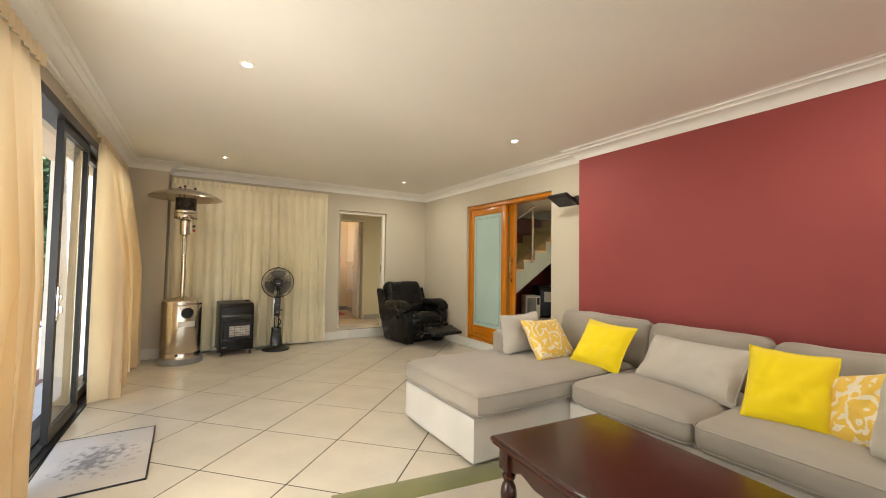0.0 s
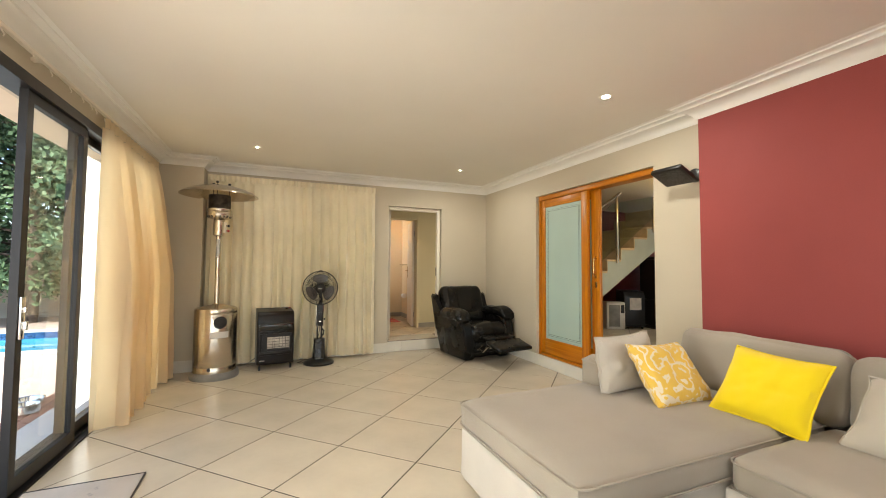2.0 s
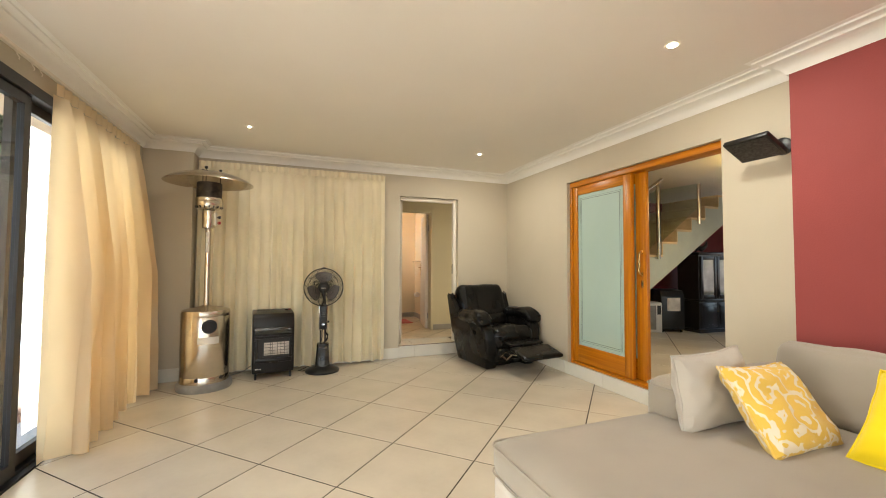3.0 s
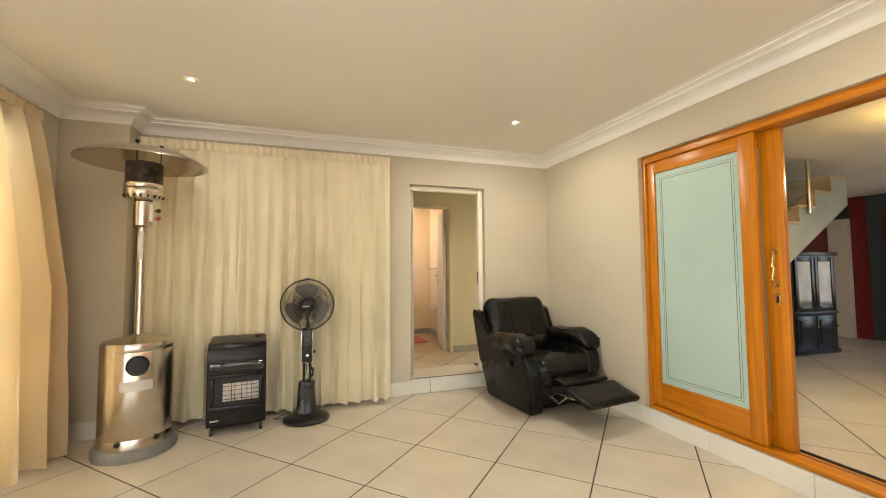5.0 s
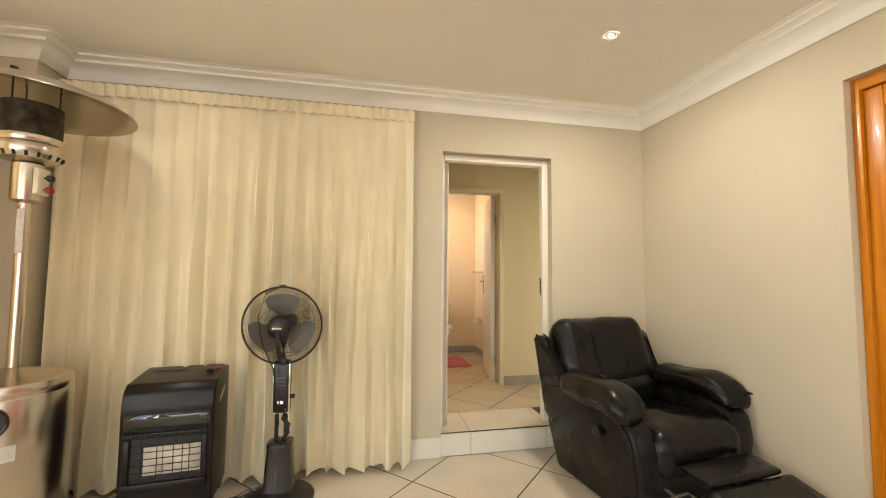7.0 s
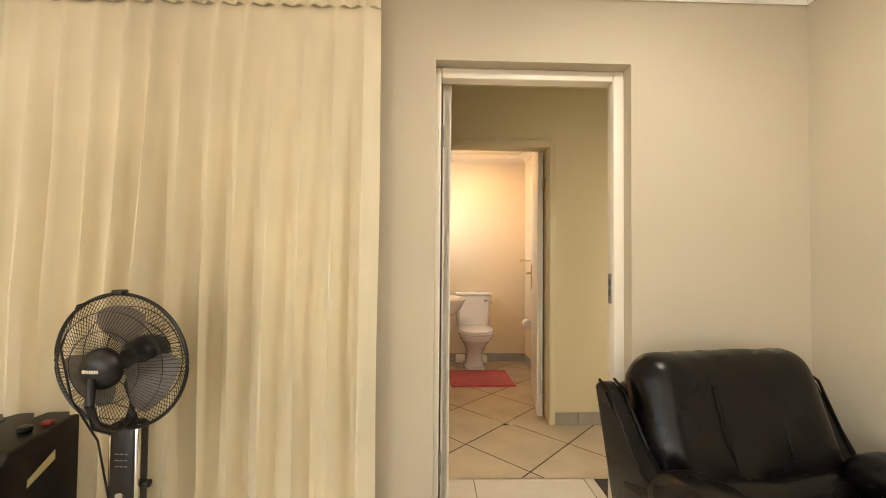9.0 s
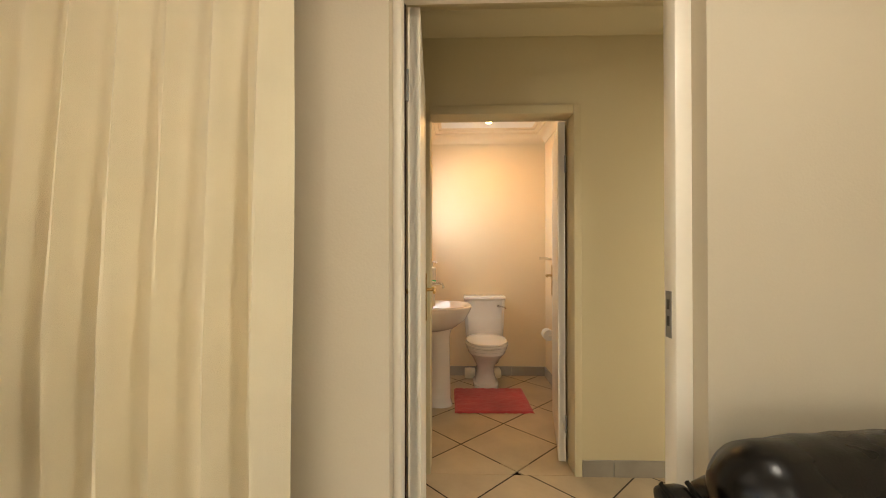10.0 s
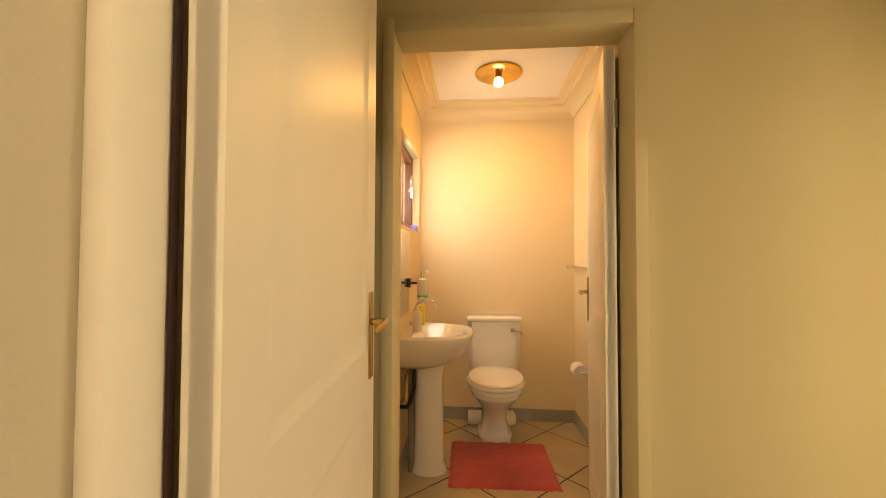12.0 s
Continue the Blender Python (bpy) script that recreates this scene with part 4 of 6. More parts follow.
    lathe(bm, [(0.05, 1.842), (0.115, 1.862), (0.128, 1.885), (0.128, 1.93), (0.124, 1.94), (0.128, 1.95), (0.126, 1.972), (0.10, 1.975)], seg=40)
    part("burner_head", bm, STEEL, root)
    # slots are black pieces set on the metal, the shade in their colour
    for k in range(18):
        b = 2 * math.pi * k / 18
        bm = bmesh.new()
        box(bm, -0.003, 0.003, -0.006, 0.006, -0.013, 0.013, 0.002, 1)
        part("vent_slot", bm, BLACK, root, "", pose(0.123 * math.cos(b), 0.123 * math.sin(b), 1.874, 0, 35, math.degrees(b)))
    bm = bmesh.new()
    lathe(bm, [(0.085, 1.974), (0.118, 1.974), (0.118, 2.135), (0.085, 2.135)], seg=36)
    part("emitter_screen", bm, material("sooty_steel_mesh", (0.055, 0.042, 0.03), 0.5, 0.6, 0.35, 20, 0.6, 260), root, "sooty perforated emitter screen")
    bm = bmesh.new()
    prof = [(0.0, 2.262), (0.10, 2.256), (0.20, 2.236), (0.30, 2.204), (0.37, 2.172), (0.415, 2.14), (0.420, 2.132), (0.413, 2.134), (0.365, 2.165), (0.295, 2.197), (0.195, 2.229), (0.10, 2.249), (0.0, 2.255)]
    lathe(bm, [(max(r, 0.002), z) for r, z in prof], seg=56)
    part("reflector", bm, STEEL, root, "dished round reflector")
    for k in range(3):
        b = radians(20 + 120 * k)
        bm = bmesh.new()
        tube(bm, [(0.10 * math.cos(b), 0.10 * math.sin(b), 2.13), (0.10 * math.cos(b), 0.10 * math.sin(b), 2.285)], 0.004, 8)
        lathe(bm, [(0.004, 2.268), (0.014, 2.272), (0.016, 2.292), (0.006, 2.297)], (0.10 * math.cos(b), 0.10 * math.sin(b), 0), 12)
        part("wing_nut", bm, BLACK, root)
    return root


patio_heater(pose(-0.305, 6.075, 0, 0, 0, 0))


# ---- gas cabinet heater ----
HEATER = material("dark_brown_enamel", (0.010, 0.0075, 0.006), 0.3, vary=0.2, scale=5, bump=0.05, bump_scale=140, spec=0.3)
gh = thing("gas_heater", "black portable gas cabinet heater on castors", "heater", pose(0.335, 6.30, 0, 0, 0, 6))
W, D0, D1 = 0.43, -0.17, 0.20
bm = bmesh.new()
side = [(D0 + 0.008, 0.07), (D0, 0.10), (D0 - 0.002, 0.60), (D0 + 0.012, 0.68), (D0 + 0.05, 0.722), (D1 - 0.02, 0.745), (D1, 0.73), (D1, 0.07)]
prism(bm, side, "x", -W / 2, W / 2, 0.012, 3)
part("cabinet_shell", bm, HEATER, gh)
bm = bmesh.new()
prism(bm, [(D0 - 0.004, 0.50), (D0 - 0.006, 0.55), (D0 - 0.004, 0.575), (D0 + 0.002, 0.575), (D0 + 0.002, 0.50)], "x", -W / 2 + 0.02, W / 2 - 0.02, 0.001, 1)
part("front_band", bm, DARKGLASS, gh, "glossy dark band")
bm = boxes((W / 2 - 0.07, W / 2 - 0.03, D0 - 0.010, D0 - 0.0045, 0.515, 0.56), bevel=0.001)
part("window", bm, DARKGLASS, gh)
# recessed burner opening with its frame
bm = bmesh.new()
for spec in ((-0.19, 0.19, 0.455, 0.485), (-0.19, 0.19, 0.19, 0.235), (-0.19, -0.16, 0.235, 0.455), (0.16, 0.19, 0.235, 0.455)):
    box(bm, spec[0], spec[1], D0 - 0.022, D0 - 0.001, spec[2], spec[3], 0.006)
part("burner_surround", bm, HEATER, gh)
part("burner_back", boxes((-0.16, 0.16, D0 - 0.004, D0 - 0.0022, 0.235, 0.455)), material("burner_recess", (0.02, 0.018, 0.017), 0.5), gh)
PLAQUE = material("ceramic_burner_plaque", (0.62, 0.57, 0.50), 0.8, vary=0.12, scale=14, bump=0.5, bump_scale=300)
for k in range(3):
    x = -0.10 + 0.088 * k
    part("burner_plaque", boxes((x, x + 0.084, D0 - 0.010, D0 - 0.0045, 0.27, 0.41), bevel=0.001), PLAQUE, gh, "pale ceramic burner plaque")
for k in range(6):
    bm = bmesh.new()
    z = 0.255 + 0.034 * k
    tube(bm, [(-0.165, D0 - 0.012, z), (-0.14, D0 - 0.022, z), (0.14, D0 - 0.022, z), (0.165, D0 - 0.012, z)], 0.0022, 6)
    part("guard_wire", bm, BLACK, gh)
for k in range(4):
    bm = bmesh.new()
    x = -0.11 + 0.073 * k
    tube(bm, [(x, D0 - 0.024, 0.236), (x, D0 - 0.024, 0.452)], 0.0022, 6)
    part("guard_wire", bm, BLACK, gh)
for k in range(26):
    x = -0.15 + 0.012 * k
    part("grille_slat", boxes((x, x + 0.005, D0 - 0.0265, D0 - 0.0222, 0.460, 0.480)), HEATER, gh)
part("brand_mark", boxes(*[(-0.185 + 0.012 * k, -0.177 + 0.012 * k, D0 - 0.0035, D0 - 0.0006, 0.118, 0.130) for k in range(5)]), WHITE, gh, "small white raised lettering bars")
bm = bmesh.new()
lathe(bm, [(0.02, 0.0), (0.021, 0.014), (0.012, 0.018)], (W / 2 - 0.07, 0.02, 0.738), 16)
part("control_knob", bm, BLACK, gh)
bm = bmesh.new()
prism(bm, [(-0.055, 0.575), (0.055, 0.618), (0.055, 0.652), (-0.055, 0.600)], "x", W / 2 + 0.0005, W / 2 + 0.002)
part("side_sticker", bm, material("pale_yellow_sticker", (0.62, 0.56, 0.30), 0.5, vary=0.05), gh, "pale yellow slanted sticker")
part("igniter", boxes((W / 2 - 0.05, W / 2 - 0.02, 0.055, 0.08, 0.738, 0.752), bevel=0.003), material("red_igniter", (0.30, 0.02, 0.015), 0.4), gh, "small red igniter button")
# black pieces laid on the top paint the shade of the slots
part("vent_slots", boxes(*[(-0.17 + 0.03 * k, -0.15 + 0.03 * k, 0.08, 0.12, 0.7405, 0.7445) for k in range(6)]), BLACK, gh)
for x in (-W / 2 + 0.035, W / 2 - 0.035):
    for y in (D0 + 0.035, D1 - 0.04):
        bm = bmesh.new()
        lathe(bm, [(0.006, -0.012), (0.026, -0.012), (0.028, 0.0), (0.026, 0.012), (0.006, 0.012)], (x, y, 0.028), 16, axis="x")
        tube(bm, [(x, y, 0.03), (x, y + 0.01, 0.075)], 0.008, 8)
        part("castor", bm, BLACK, gh)
bm = bmesh.new()
tube(bm, [(-0.20, 0.19, 0.10), (-0.30, 0.20, 0.03), (-0.42, 0.16, 0.012), (-0.50, 0.06, 0.010)], 0.005, 8)
part("hose", bm, GREYPL, gh, "grey gas hose")


# ---- pedestal mist fan ----
fan = thing("pedestal_fan", "black pedestal mist fan with a round wire cage", "fan", pose(0.888, 6.27, 0, 0, 0, -4))
bm = bmesh.new()
lathe(bm, [(0.18, 0.0), (0.196, 0.006), (0.198, 0.022), (0.185, 0.038), (0.14, 0.055), (0.10, 0.075), (0.05, 0.08)], seg=44, sy=0.92)
part("base", bm, BLACK, fan)
bm = bmesh.new()
loops = []
for z, w, d in ((0.07, 0.088, 0.078), (0.10, 0.084, 0.074), (0.30, 0.070, 0.064), (0.315, 0.072, 0.066), (0.335, 0.070, 0.064), (0.345, 0.05, 0.045)):
    loops.append([(w * math.copysign(abs(math.cos(a)) ** 0.6, math.cos(a)), d * math.copysign(abs(math.sin(a)) ** 0.6, math.sin(a)), z) for a in [2 * math.pi * k / 28 for k in range(28)]])
rings(bm, loops)
part("water_tank", bm, material("smoked_tank_plastic", (0.02, 0.018, 0.017), 0.12, vary=0.2, scale=4, coat=0.4), fan, "smoky glossy water tank")
for x in (-0.026, 0.026):
    bm = bmesh.new()
    tube(bm, [(x, 0, 0.34), (x, 0, 0.52)], 0.011, 12)
    part("column", bm, BLACK, fan)
bm = bmesh.new()
tube(bm, [(0.01, -0.03, 0.34), (0.05, -0.045, 0.40), (0.055, -0.045, 0.44), (0.02, -0.05, 0.48), (0.03, -0.045, 0.53)], 0.011, 10)
part("mist_hose", bm, BLACK, fan, "ribbed black mist hose")
bm = bmesh.new()
box(bm, -0.048, 0.048, -0.035, 0.03, 0.50, 0.80, 0.016, 3)
part("control_column", bm, BLACK, fan)
bm = bmesh.new()
box(bm, -0.051, 0.051, -0.030, -0.012, 0.498, 0.795, 0.006)
part("chrome_trim", bm, CHROME, fan, "chrome side trim")
part("button_row", boxes(*[(-0.02 + 0.016 * k, -0.010 + 0.016 * k, -0.0368, -0.0352, z, z + 0.003) for k in range(3) for z in (0.66, 0.68, 0.70)]), GREYPL, fan)
bm = bmesh.new()
lathe(bm, [(0.018, -0.0365), (0.018, -0.0352), (0.006, -0.0350)], (0, 0, 0.565), 20, sy=0.6, axis="y")
part("badge", bm, CHROME, fan, "small oval silver badge")
bm = bmesh.new()
lathe(bm, [(0.004, 0.048), (0.013, 0.05), (0.013, 0.07), (0.004, 0.072)], (0, 0, 0.59), 14, axis="x")
part("side_knob", bm, BLACK, fan)
FZ, FY, FR = 1.01, -0.06, 0.223
bm = bmesh.new()
tube(bm, [(0, 0.0, 0.79), (0, 0.0, 0.92), (0, 0.03, 0.98)], 0.024, 14)
part("neck", bm, BLACK, fan)
head_pose = pose(0, 0, FZ, 3, 0, 0)
bm = bmesh.new()
lathe(bm, [(0.02, 0.12), (0.052, 0.11), (0.062, 0.07), (0.062, 0.02), (0.05, 0.005), (0.02, 0.0)], (0, 0, 0), 24, axis="y")
part("motor_housing", bm, BLACK, fan, "", head_pose)
for k in range(3):
    bm = bmesh.new()
    a0 = radians(90 + 120 * k)
    n, mrows = 8, 6
    grid = []
    for i in range(n + 1):
        s = i / n
        r = 0.035 + 0.15 * s
        half_w = radians(12 + 34 * math.sin(min(1.0, s * 1.25) * math.pi / 2) * (1 - 0.45 * s ** 3))
        row = []
        for j in range(mrows + 1):
            u = 2 * j / mrows - 1
            a = a0 + u * half_w
            row.append((r * math.cos(a), -0.045 + 0.022 * u * (1 - 0.3 * s), r * math.sin(a)))
        grid.append(row)
    front = [[bm.verts.new(p) for p in row] for row in grid]
    back = [[bm.verts.new((p[0], p[1] + 0.003, p[2])) for p in row] for row in grid]
    for lay in (front, back):
        for a, b in zip(lay, lay[1:]):
            for j in range(mrows):
                bm.faces.new((a[j], a[j + 1], b[j + 1], b[j]))
    part("blade", bm, material("smoky_blade", (0.15, 0.13, 0.11), 0.3, vary=0.1), fan, "smoky translucent fan blade", head_pose)


def cage(name, y_rim, y_hub, r_hub):
    """A dished wire guard: two hoops, and spokes that share one mesh."""
    bm = bmesh.new()
    for s in (0.35, 0.7):
        r = r_hub + (FR - r_hub) * s
        y = y_hub + (y_rim - y_hub) * s ** 2.6
        tube(bm, [(r * math.cos(2 * math.pi * k / 48), y, r * math.sin(2 * math.pi * k / 48)) for k in range(48)], 0.0016, 5, True)
    guard = part(name, bm, BLACK, fan, "fine black wire guard", head_pose)
    bm = bmesh.new()
    pts = []
    for s in (0, 0.35, 0.7, 0.92, 1.0):
        r = r_hub + (FR - r_hub) * s
        tw = 0.16 * (1 - s)
        pts.append((r * math.cos(tw), y_hub + (y_rim - y_hub) * s ** 2.6, r * math.sin(tw)))
    tube(bm, pts, 0.0011, 4)
    me = mesh_of("wire", bm, BLACK)
    for k in range(96):
        ob = new("wire", me)
        ob.parent = guard
        ob.matrix_local = pose(0, 0, 0, 0, 360 * k / 96, 0)


cage("front_cage", -0.045, -0.115, 0.055)
cage("rear_cage", -0.045, 0.03, 0.06)
bm = bmesh.new()
tube(bm, [(FR * math.cos(2 * math.pi * k / 64), -0.045, FR * math.sin(2 * math.pi * k / 64)) for k in range(64)], 0.006, 8, True)
part("cage_rim", bm, BLACK, fan, "", head_pose)
bm = bmesh.new()
box(bm, -0.018, 0.018, -0.06, -0.03, FR - 0.004, FR + 0.014, 0.004)
part("cage_clip", bm, BLACK, fan, "", head_pose)
bm = bmesh.new()
lathe(bm, [(0.015, -0.152), (0.045, -0.148), (0.060, -0.132), (0.066, -0.118), (0.064, -0.105), (0.03, -0.10)], seg=30, axis="y")
part("front_cap", bm, BLACK, fan, "glossy black front cap", head_pose)
part("brand_mark", boxes(*[(-0.028 + 0.0075 * k, -0.0228 + 0.0075 * k, -0.1535, -0.1515, -0.004, 0.006) for k in range(7)]), WHITE, fan, "small pale lettering bars", head_pose)
bm = bmesh.new()
tube(bm, [(0.0, -0.145, FZ - 0.03), (0.01, -0.165, FZ - 0.10), (0.02, -0.15, FZ - 0.17), (0.02, -0.09, FZ - 0.21), (0.01, -0.03, FZ - 0.20)], 0.013, 10)
part("mist_pipe", bm, BLACK, fan)
bm = bmesh.new()
tube(bm, [(0.0, -0.06, FZ + 0.225), (-0.07, -0.13, FZ + 0.19), (-0.105, -0.145, FZ + 0.06), (-0.08, -0.13, FZ - 0.10), (-0.03, -0.09, FZ - 0.24), (0.0, -0.05, 0.45), (-0.02, -0.08, 0.36)], 0.0035, 6)
part("power_cord", bm, BLACK, fan, "thin black cord looped over the cage")
bm = bmesh.new()
tube(bm, [(-0.12, 0.02, 0.055), (-0.17, 0.0, 0.07), (-0.23, -0.03, 0.05), (-0.27, 0.0, 0.03), (-0.22, 0.04, 0.012), (-0.14, 0.06, 0.04)], 0.004, 6)
part("floor_cord", bm, BLACK, fan)

# ---- recliner ----
rec = thing("recliner_armchair", "black leather recliner armchair with its footrest raised", "armchair", pose(3.085, 6.03, 0, 0, 0, 7))


def leather(name, w, d, h, m, crown, corner, seed, label="", wr=0.006, n=14):
    bm = bmesh.new()
    soft(bm, w, d, h, crown, corner, n, 0, seed, 0, wr)
    return part(name, bm, LEATHER, rec, label, m)


for sgn in (-1, 1):
    bm = bmesh.new()
    sidep = [(-0.345, 0.006), (-0.40, 0.20), (-0.415, 0.38), (-0.385, 0.50), (-0.30, 0.575), (-0.10, 0.60), (0.18, 0.60), (0.36, 0.56), (0.42, 0.30), (0.36, 0.006)]
    a, b = (0.30, 0.455) if sgn > 0 else (-0.455, -0.30)
    prism(bm, sidep, "x", a, b, 0.03, 4)
    for v in bm.verts:
        v.co.x += sgn * 0.14 * (v.co.z - 0.6)
    part("side_panel", bm, LEATHER, rec)
    bm = bmesh.new()
    xx = sgn * 0.458
    tube(bm, [(xx - sgn * 0.14 * (0.6 - z), y, z) for y, z in ((-0.335, 0.05), (-0.372, 0.20), (-0.382, 0.38), (-0.355, 0.48), (-0.28, 0.552))], 0.006, 6)
    part("piping", bm, LEATHER, rec)
    bm = bmesh.new()
    soft(bm, 0.215, 0.55, 0.13, 0.02, 0.06, 18, 0, 20 + sgn, 0, 0.008)
    for v in bm.verts:
        drop = max(0.0, -v.co.y - 0.06) / 0.24
        v.co.z -= 0.085 * drop ** 2
        v.co.x *= 1 + 0.12 * max(0.0, -v.co.y) / 0.3
    part("arm_pad", bm, LEATHER, rec, "", pose(sgn * 0.38, -0.085, 0.565, -3, 0, 0))
    # slim wing beside the back cushion
    bm = bmesh.new()
    wingp = [(0.05, 0.58), (0.24, 0.60), (0.40, 0.86), (0.455, 0.885), (0.50, 0.86), (0.44, 0.36), (0.34, 0.30)]
    a, b = (0.355, 0.425) if sgn > 0 else (-0.425, -0.355)
    prism(bm, wingp, "x", a, b, 0.018, 3)
    for v in bm.verts:
        v.co.x += sgn * 0.15 * max(0.0, v.co.z - 0.55)
    part("wing", bm, LEATHER, rec)
    for edge in (a + 0.004, b - 0.004):
        bm = bmesh.new()
        tube(bm, [(edge + sgn * 0.15 * (z - 0.55), y, z) for y, z in ((0.10, 0.583), (0.238, 0.602), (0.32, 0.735), (0.40, 0.865), (0.455, 0.888))], 0.006, 6)
        part("piping", bm, LEATHER, rec)
    bm = bmesh.new()
    tube(bm, [(sgn * 0.470, 0.17, 0.600), (sgn * 0.476, 0.05, 0.612), (sgn * 0.476, -0.15, 0.622), (sgn * 0.474, -0.30, 0.628), (sgn * 0.45, -0.385, 0.63)], 0.006, 6)
    part("piping", bm, LEATHER, rec)
bm = bmesh.new()
lathe(bm, [(0.012, -0.006), (0.030, -0.005), (0.032, 0.0), (0.012, 0.001)], (-0.456, -0.14, 0.43), 20, axis="x")
part("release_lever", bm, BLACK, rec, "recline lever cup")
leather("seat_cushion", 0.60, 0.66, 0.24, pose(0, -0.13, 0.24, -4, 0, 0), 0.035, 0.09, 31, wr=0.010, n=18)
leather("front_panel", 0.58, 0.12, 0.22, pose(0, -0.33, 0.10, 0, 0, 0), 0.0, 0.04, 37)
BACK = pose(0, 0.265, 0.495, -19, 0, 0)
leather("back_cushion", 0.75, 0.23, 0.53, BACK, 0.0, 0.11, 32, "quilted leather back cushion with wrinkles", 0.010, 20)
for sx in (-0.115, 0.115):
    bm = bmesh.new()
    tube(bm, [(sx, -0.113, 0.12), (sx * 1.02, -0.116, 0.25), (sx * 1.04, -0.113, 0.39)], 0.0035, 6)
    part("seam", bm, LEATHER, rec, "", BACK)
leather("lumbar_roll", 0.60, 0.16, 0.18, pose(0, 0.17, 0.44, -14, 0, 0), 0.0, 0.07, 34, wr=0.01)
leather("back_shell", 0.72, 0.12, 0.60, pose(0, 0.37, 0.28, -12, 0, 0), 0.0, 0.05, 35)
leather("base_box", 0.58, 0.62, 0.20, pose(0, 0.02, 0.02, 0, 0, 0), 0.0, 0.03, 36)
leather("footrest_flap", 0.50, 0.17, 0.035, pose(0.02, -0.555, 0.325, 6, 0, 0), 0.004, 0.015, 38, wr=0.003)
leather("footrest", 0.57, 0.29, 0.05, pose(0.05, -0.76, 0.240, 16, 0, 0), 0.006, 0.022, 39, "padded leather footrest panel", 0.003)
for sx in (-0.2, 0.22):
    bm = bmesh.new()
    tube(bm, [(sx, -0.36, 0.20), (sx, -0.52, 0.15), (sx, -0.62, 0.23)], 0.011, 8)
    tube(bm, [(sx, -0.38, 0.15), (sx, -0.50, 0.24), (sx, -0.70, 0.235)], 0.009, 8)
    part("linkage", bm, STEEL, rec, "steel scissor linkage")


# ---- hall doorway ----
FY0, FY1 = 6.695, 6.765
hdoor = thing("door_hall", "white panelled hall door standing wide open in a white frame", "door", pose(0, 0, 0), "", "structure")
part("jamb", boxes((DX0 - 0.002, DX0 + 0.027, FY0, FY1, STEP, DZ - 0.001), bevel=0.009), WHITE, hdoor)
part("jamb", boxes((DX1 - 0.050, DX1 + 0.002, FY0, FY1, STEP, DZ - 0.001), bevel=0.009), WHITE, hdoor)
part("head", boxes((DX0 + 0.027, DX1 - 0.050, FY0 + 0.001, FY1 - 0.001, DZ - 0.050, DZ - 0.001), bevel=0.006), WHITE, hdoor)
part("strike_plate", boxes((DX1 - 0.0525, DX1 - 0.0495, FY0 + 0.022, FY0 + 0.052, 1.15, 1.29)), GREYPL, hdoor, "tarnished metal strike plate")
# black slips on the plate, coloured as the shade in the holes
part("latch_hole", boxes((DX1 - 0.0532, DX1 - 0.0526, FY0 + 0.030, FY0 + 0.044, 1.185, 1.215), (DX1 - 0.0532, DX1 - 0.0526, FY0 + 0.030, FY0 + 0.044, 1.235, 1.265)), BLACK, hdoor)
# dark strip paints the shade in the gap between jamb and leaf
part("gap_shade", boxes((DX0 + 0.027, DX0 + 0.031, FY1 - 0.006, FY1 + 0.002, STEP, DZ - 0.03)), material("gap_shade_brown", (0.035, 0.012, 0.008), 0.7), hdoor, "dark brown strip for the shade in the door gap")


def panel_leaf(parent, w, h, m, handle_side, sgn):
    """A moulded two-panel door leaf. Local x along its width from the hinge, z up, thickness 40 mm about y = 0."""
    leaf = part("leaf", boxes((0, w, -0.0125, 0.0125, 0, h)), WHITE, parent, "", m)
    st = 0.10
    specs = ((0, st, 0, h), (w - st, w, 0, h), (st, w - st, 0, 0.20), (st, w - st, h - 0.12, h), (st, w - st, 0.84, 0.985))
    for a, b, c, d in specs:
        bm = boxes((a, b, -0.02, 0.02, c, d))
        part("frame_member", bm, WHITE, leaf)
    for c, d in ((0.20, 0.84), (0.985, h - 0.12)):
        for side in (-1, 1):
            bm = bmesh.new()
            loops = []
            for off, dep in ((0.0, 0.0195), (0.012, 0.0135), (0.028, 0.013), (0.055, 0.018), (0.10, 0.018)):
                loops.append([(x, side * dep, z) for x, z in ((st + off, c + off), (w - st - off, c + off), (w - st - off, d - off), (st + off, d - off))])
            rings(bm, loops, False, True)
            part("raised_panel", bm, WHITE, leaf)
    hx = w - 0.055
    for side in (-1, 1):
        bm = bmesh.new()
        box(bm, hx - 0.02, hx + 0.02, min(side * 0.0205, side * 0.026), max(side * 0.0205, side * 0.026), 0.90, 1.13, 0.002)
        tube(bm, [(hx, side * 0.02, 1.05), (hx, side * 0.062, 1.05)], 0.009, 10)
        tube(bm, [(hx + 0.004, side * 0.062, 1.05), (hx - 0.05, side * 0.066, 1.052), (hx - 0.11, side * 0.062, 1.047)], [0.010, 0.008, 0.007], 10)
        part("handle", bm, BRASS, leaf, "aged brass lever handle on a long plate")
    for z in (0.22, h - 0.25):
        bm = bmesh.new()
        tube(bm, [(-0.004, sgn * 0.022, z - 0.05), (-0.004, sgn * 0.022, z + 0.05)], 0.006, 8)
        part("hinge", bm, GREYPL, leaf)
    return leaf


panel_leaf(hdoor, 0.74, 2.015, pose(DX0 + 0.056, FY1 + 0.004, STEP + 0.008, 0, 0, 93), 1, 1)

wdoor = thing("door_washroom", "white panelled washroom door standing open", "door", pose(0, 0, 0), "", "structure")
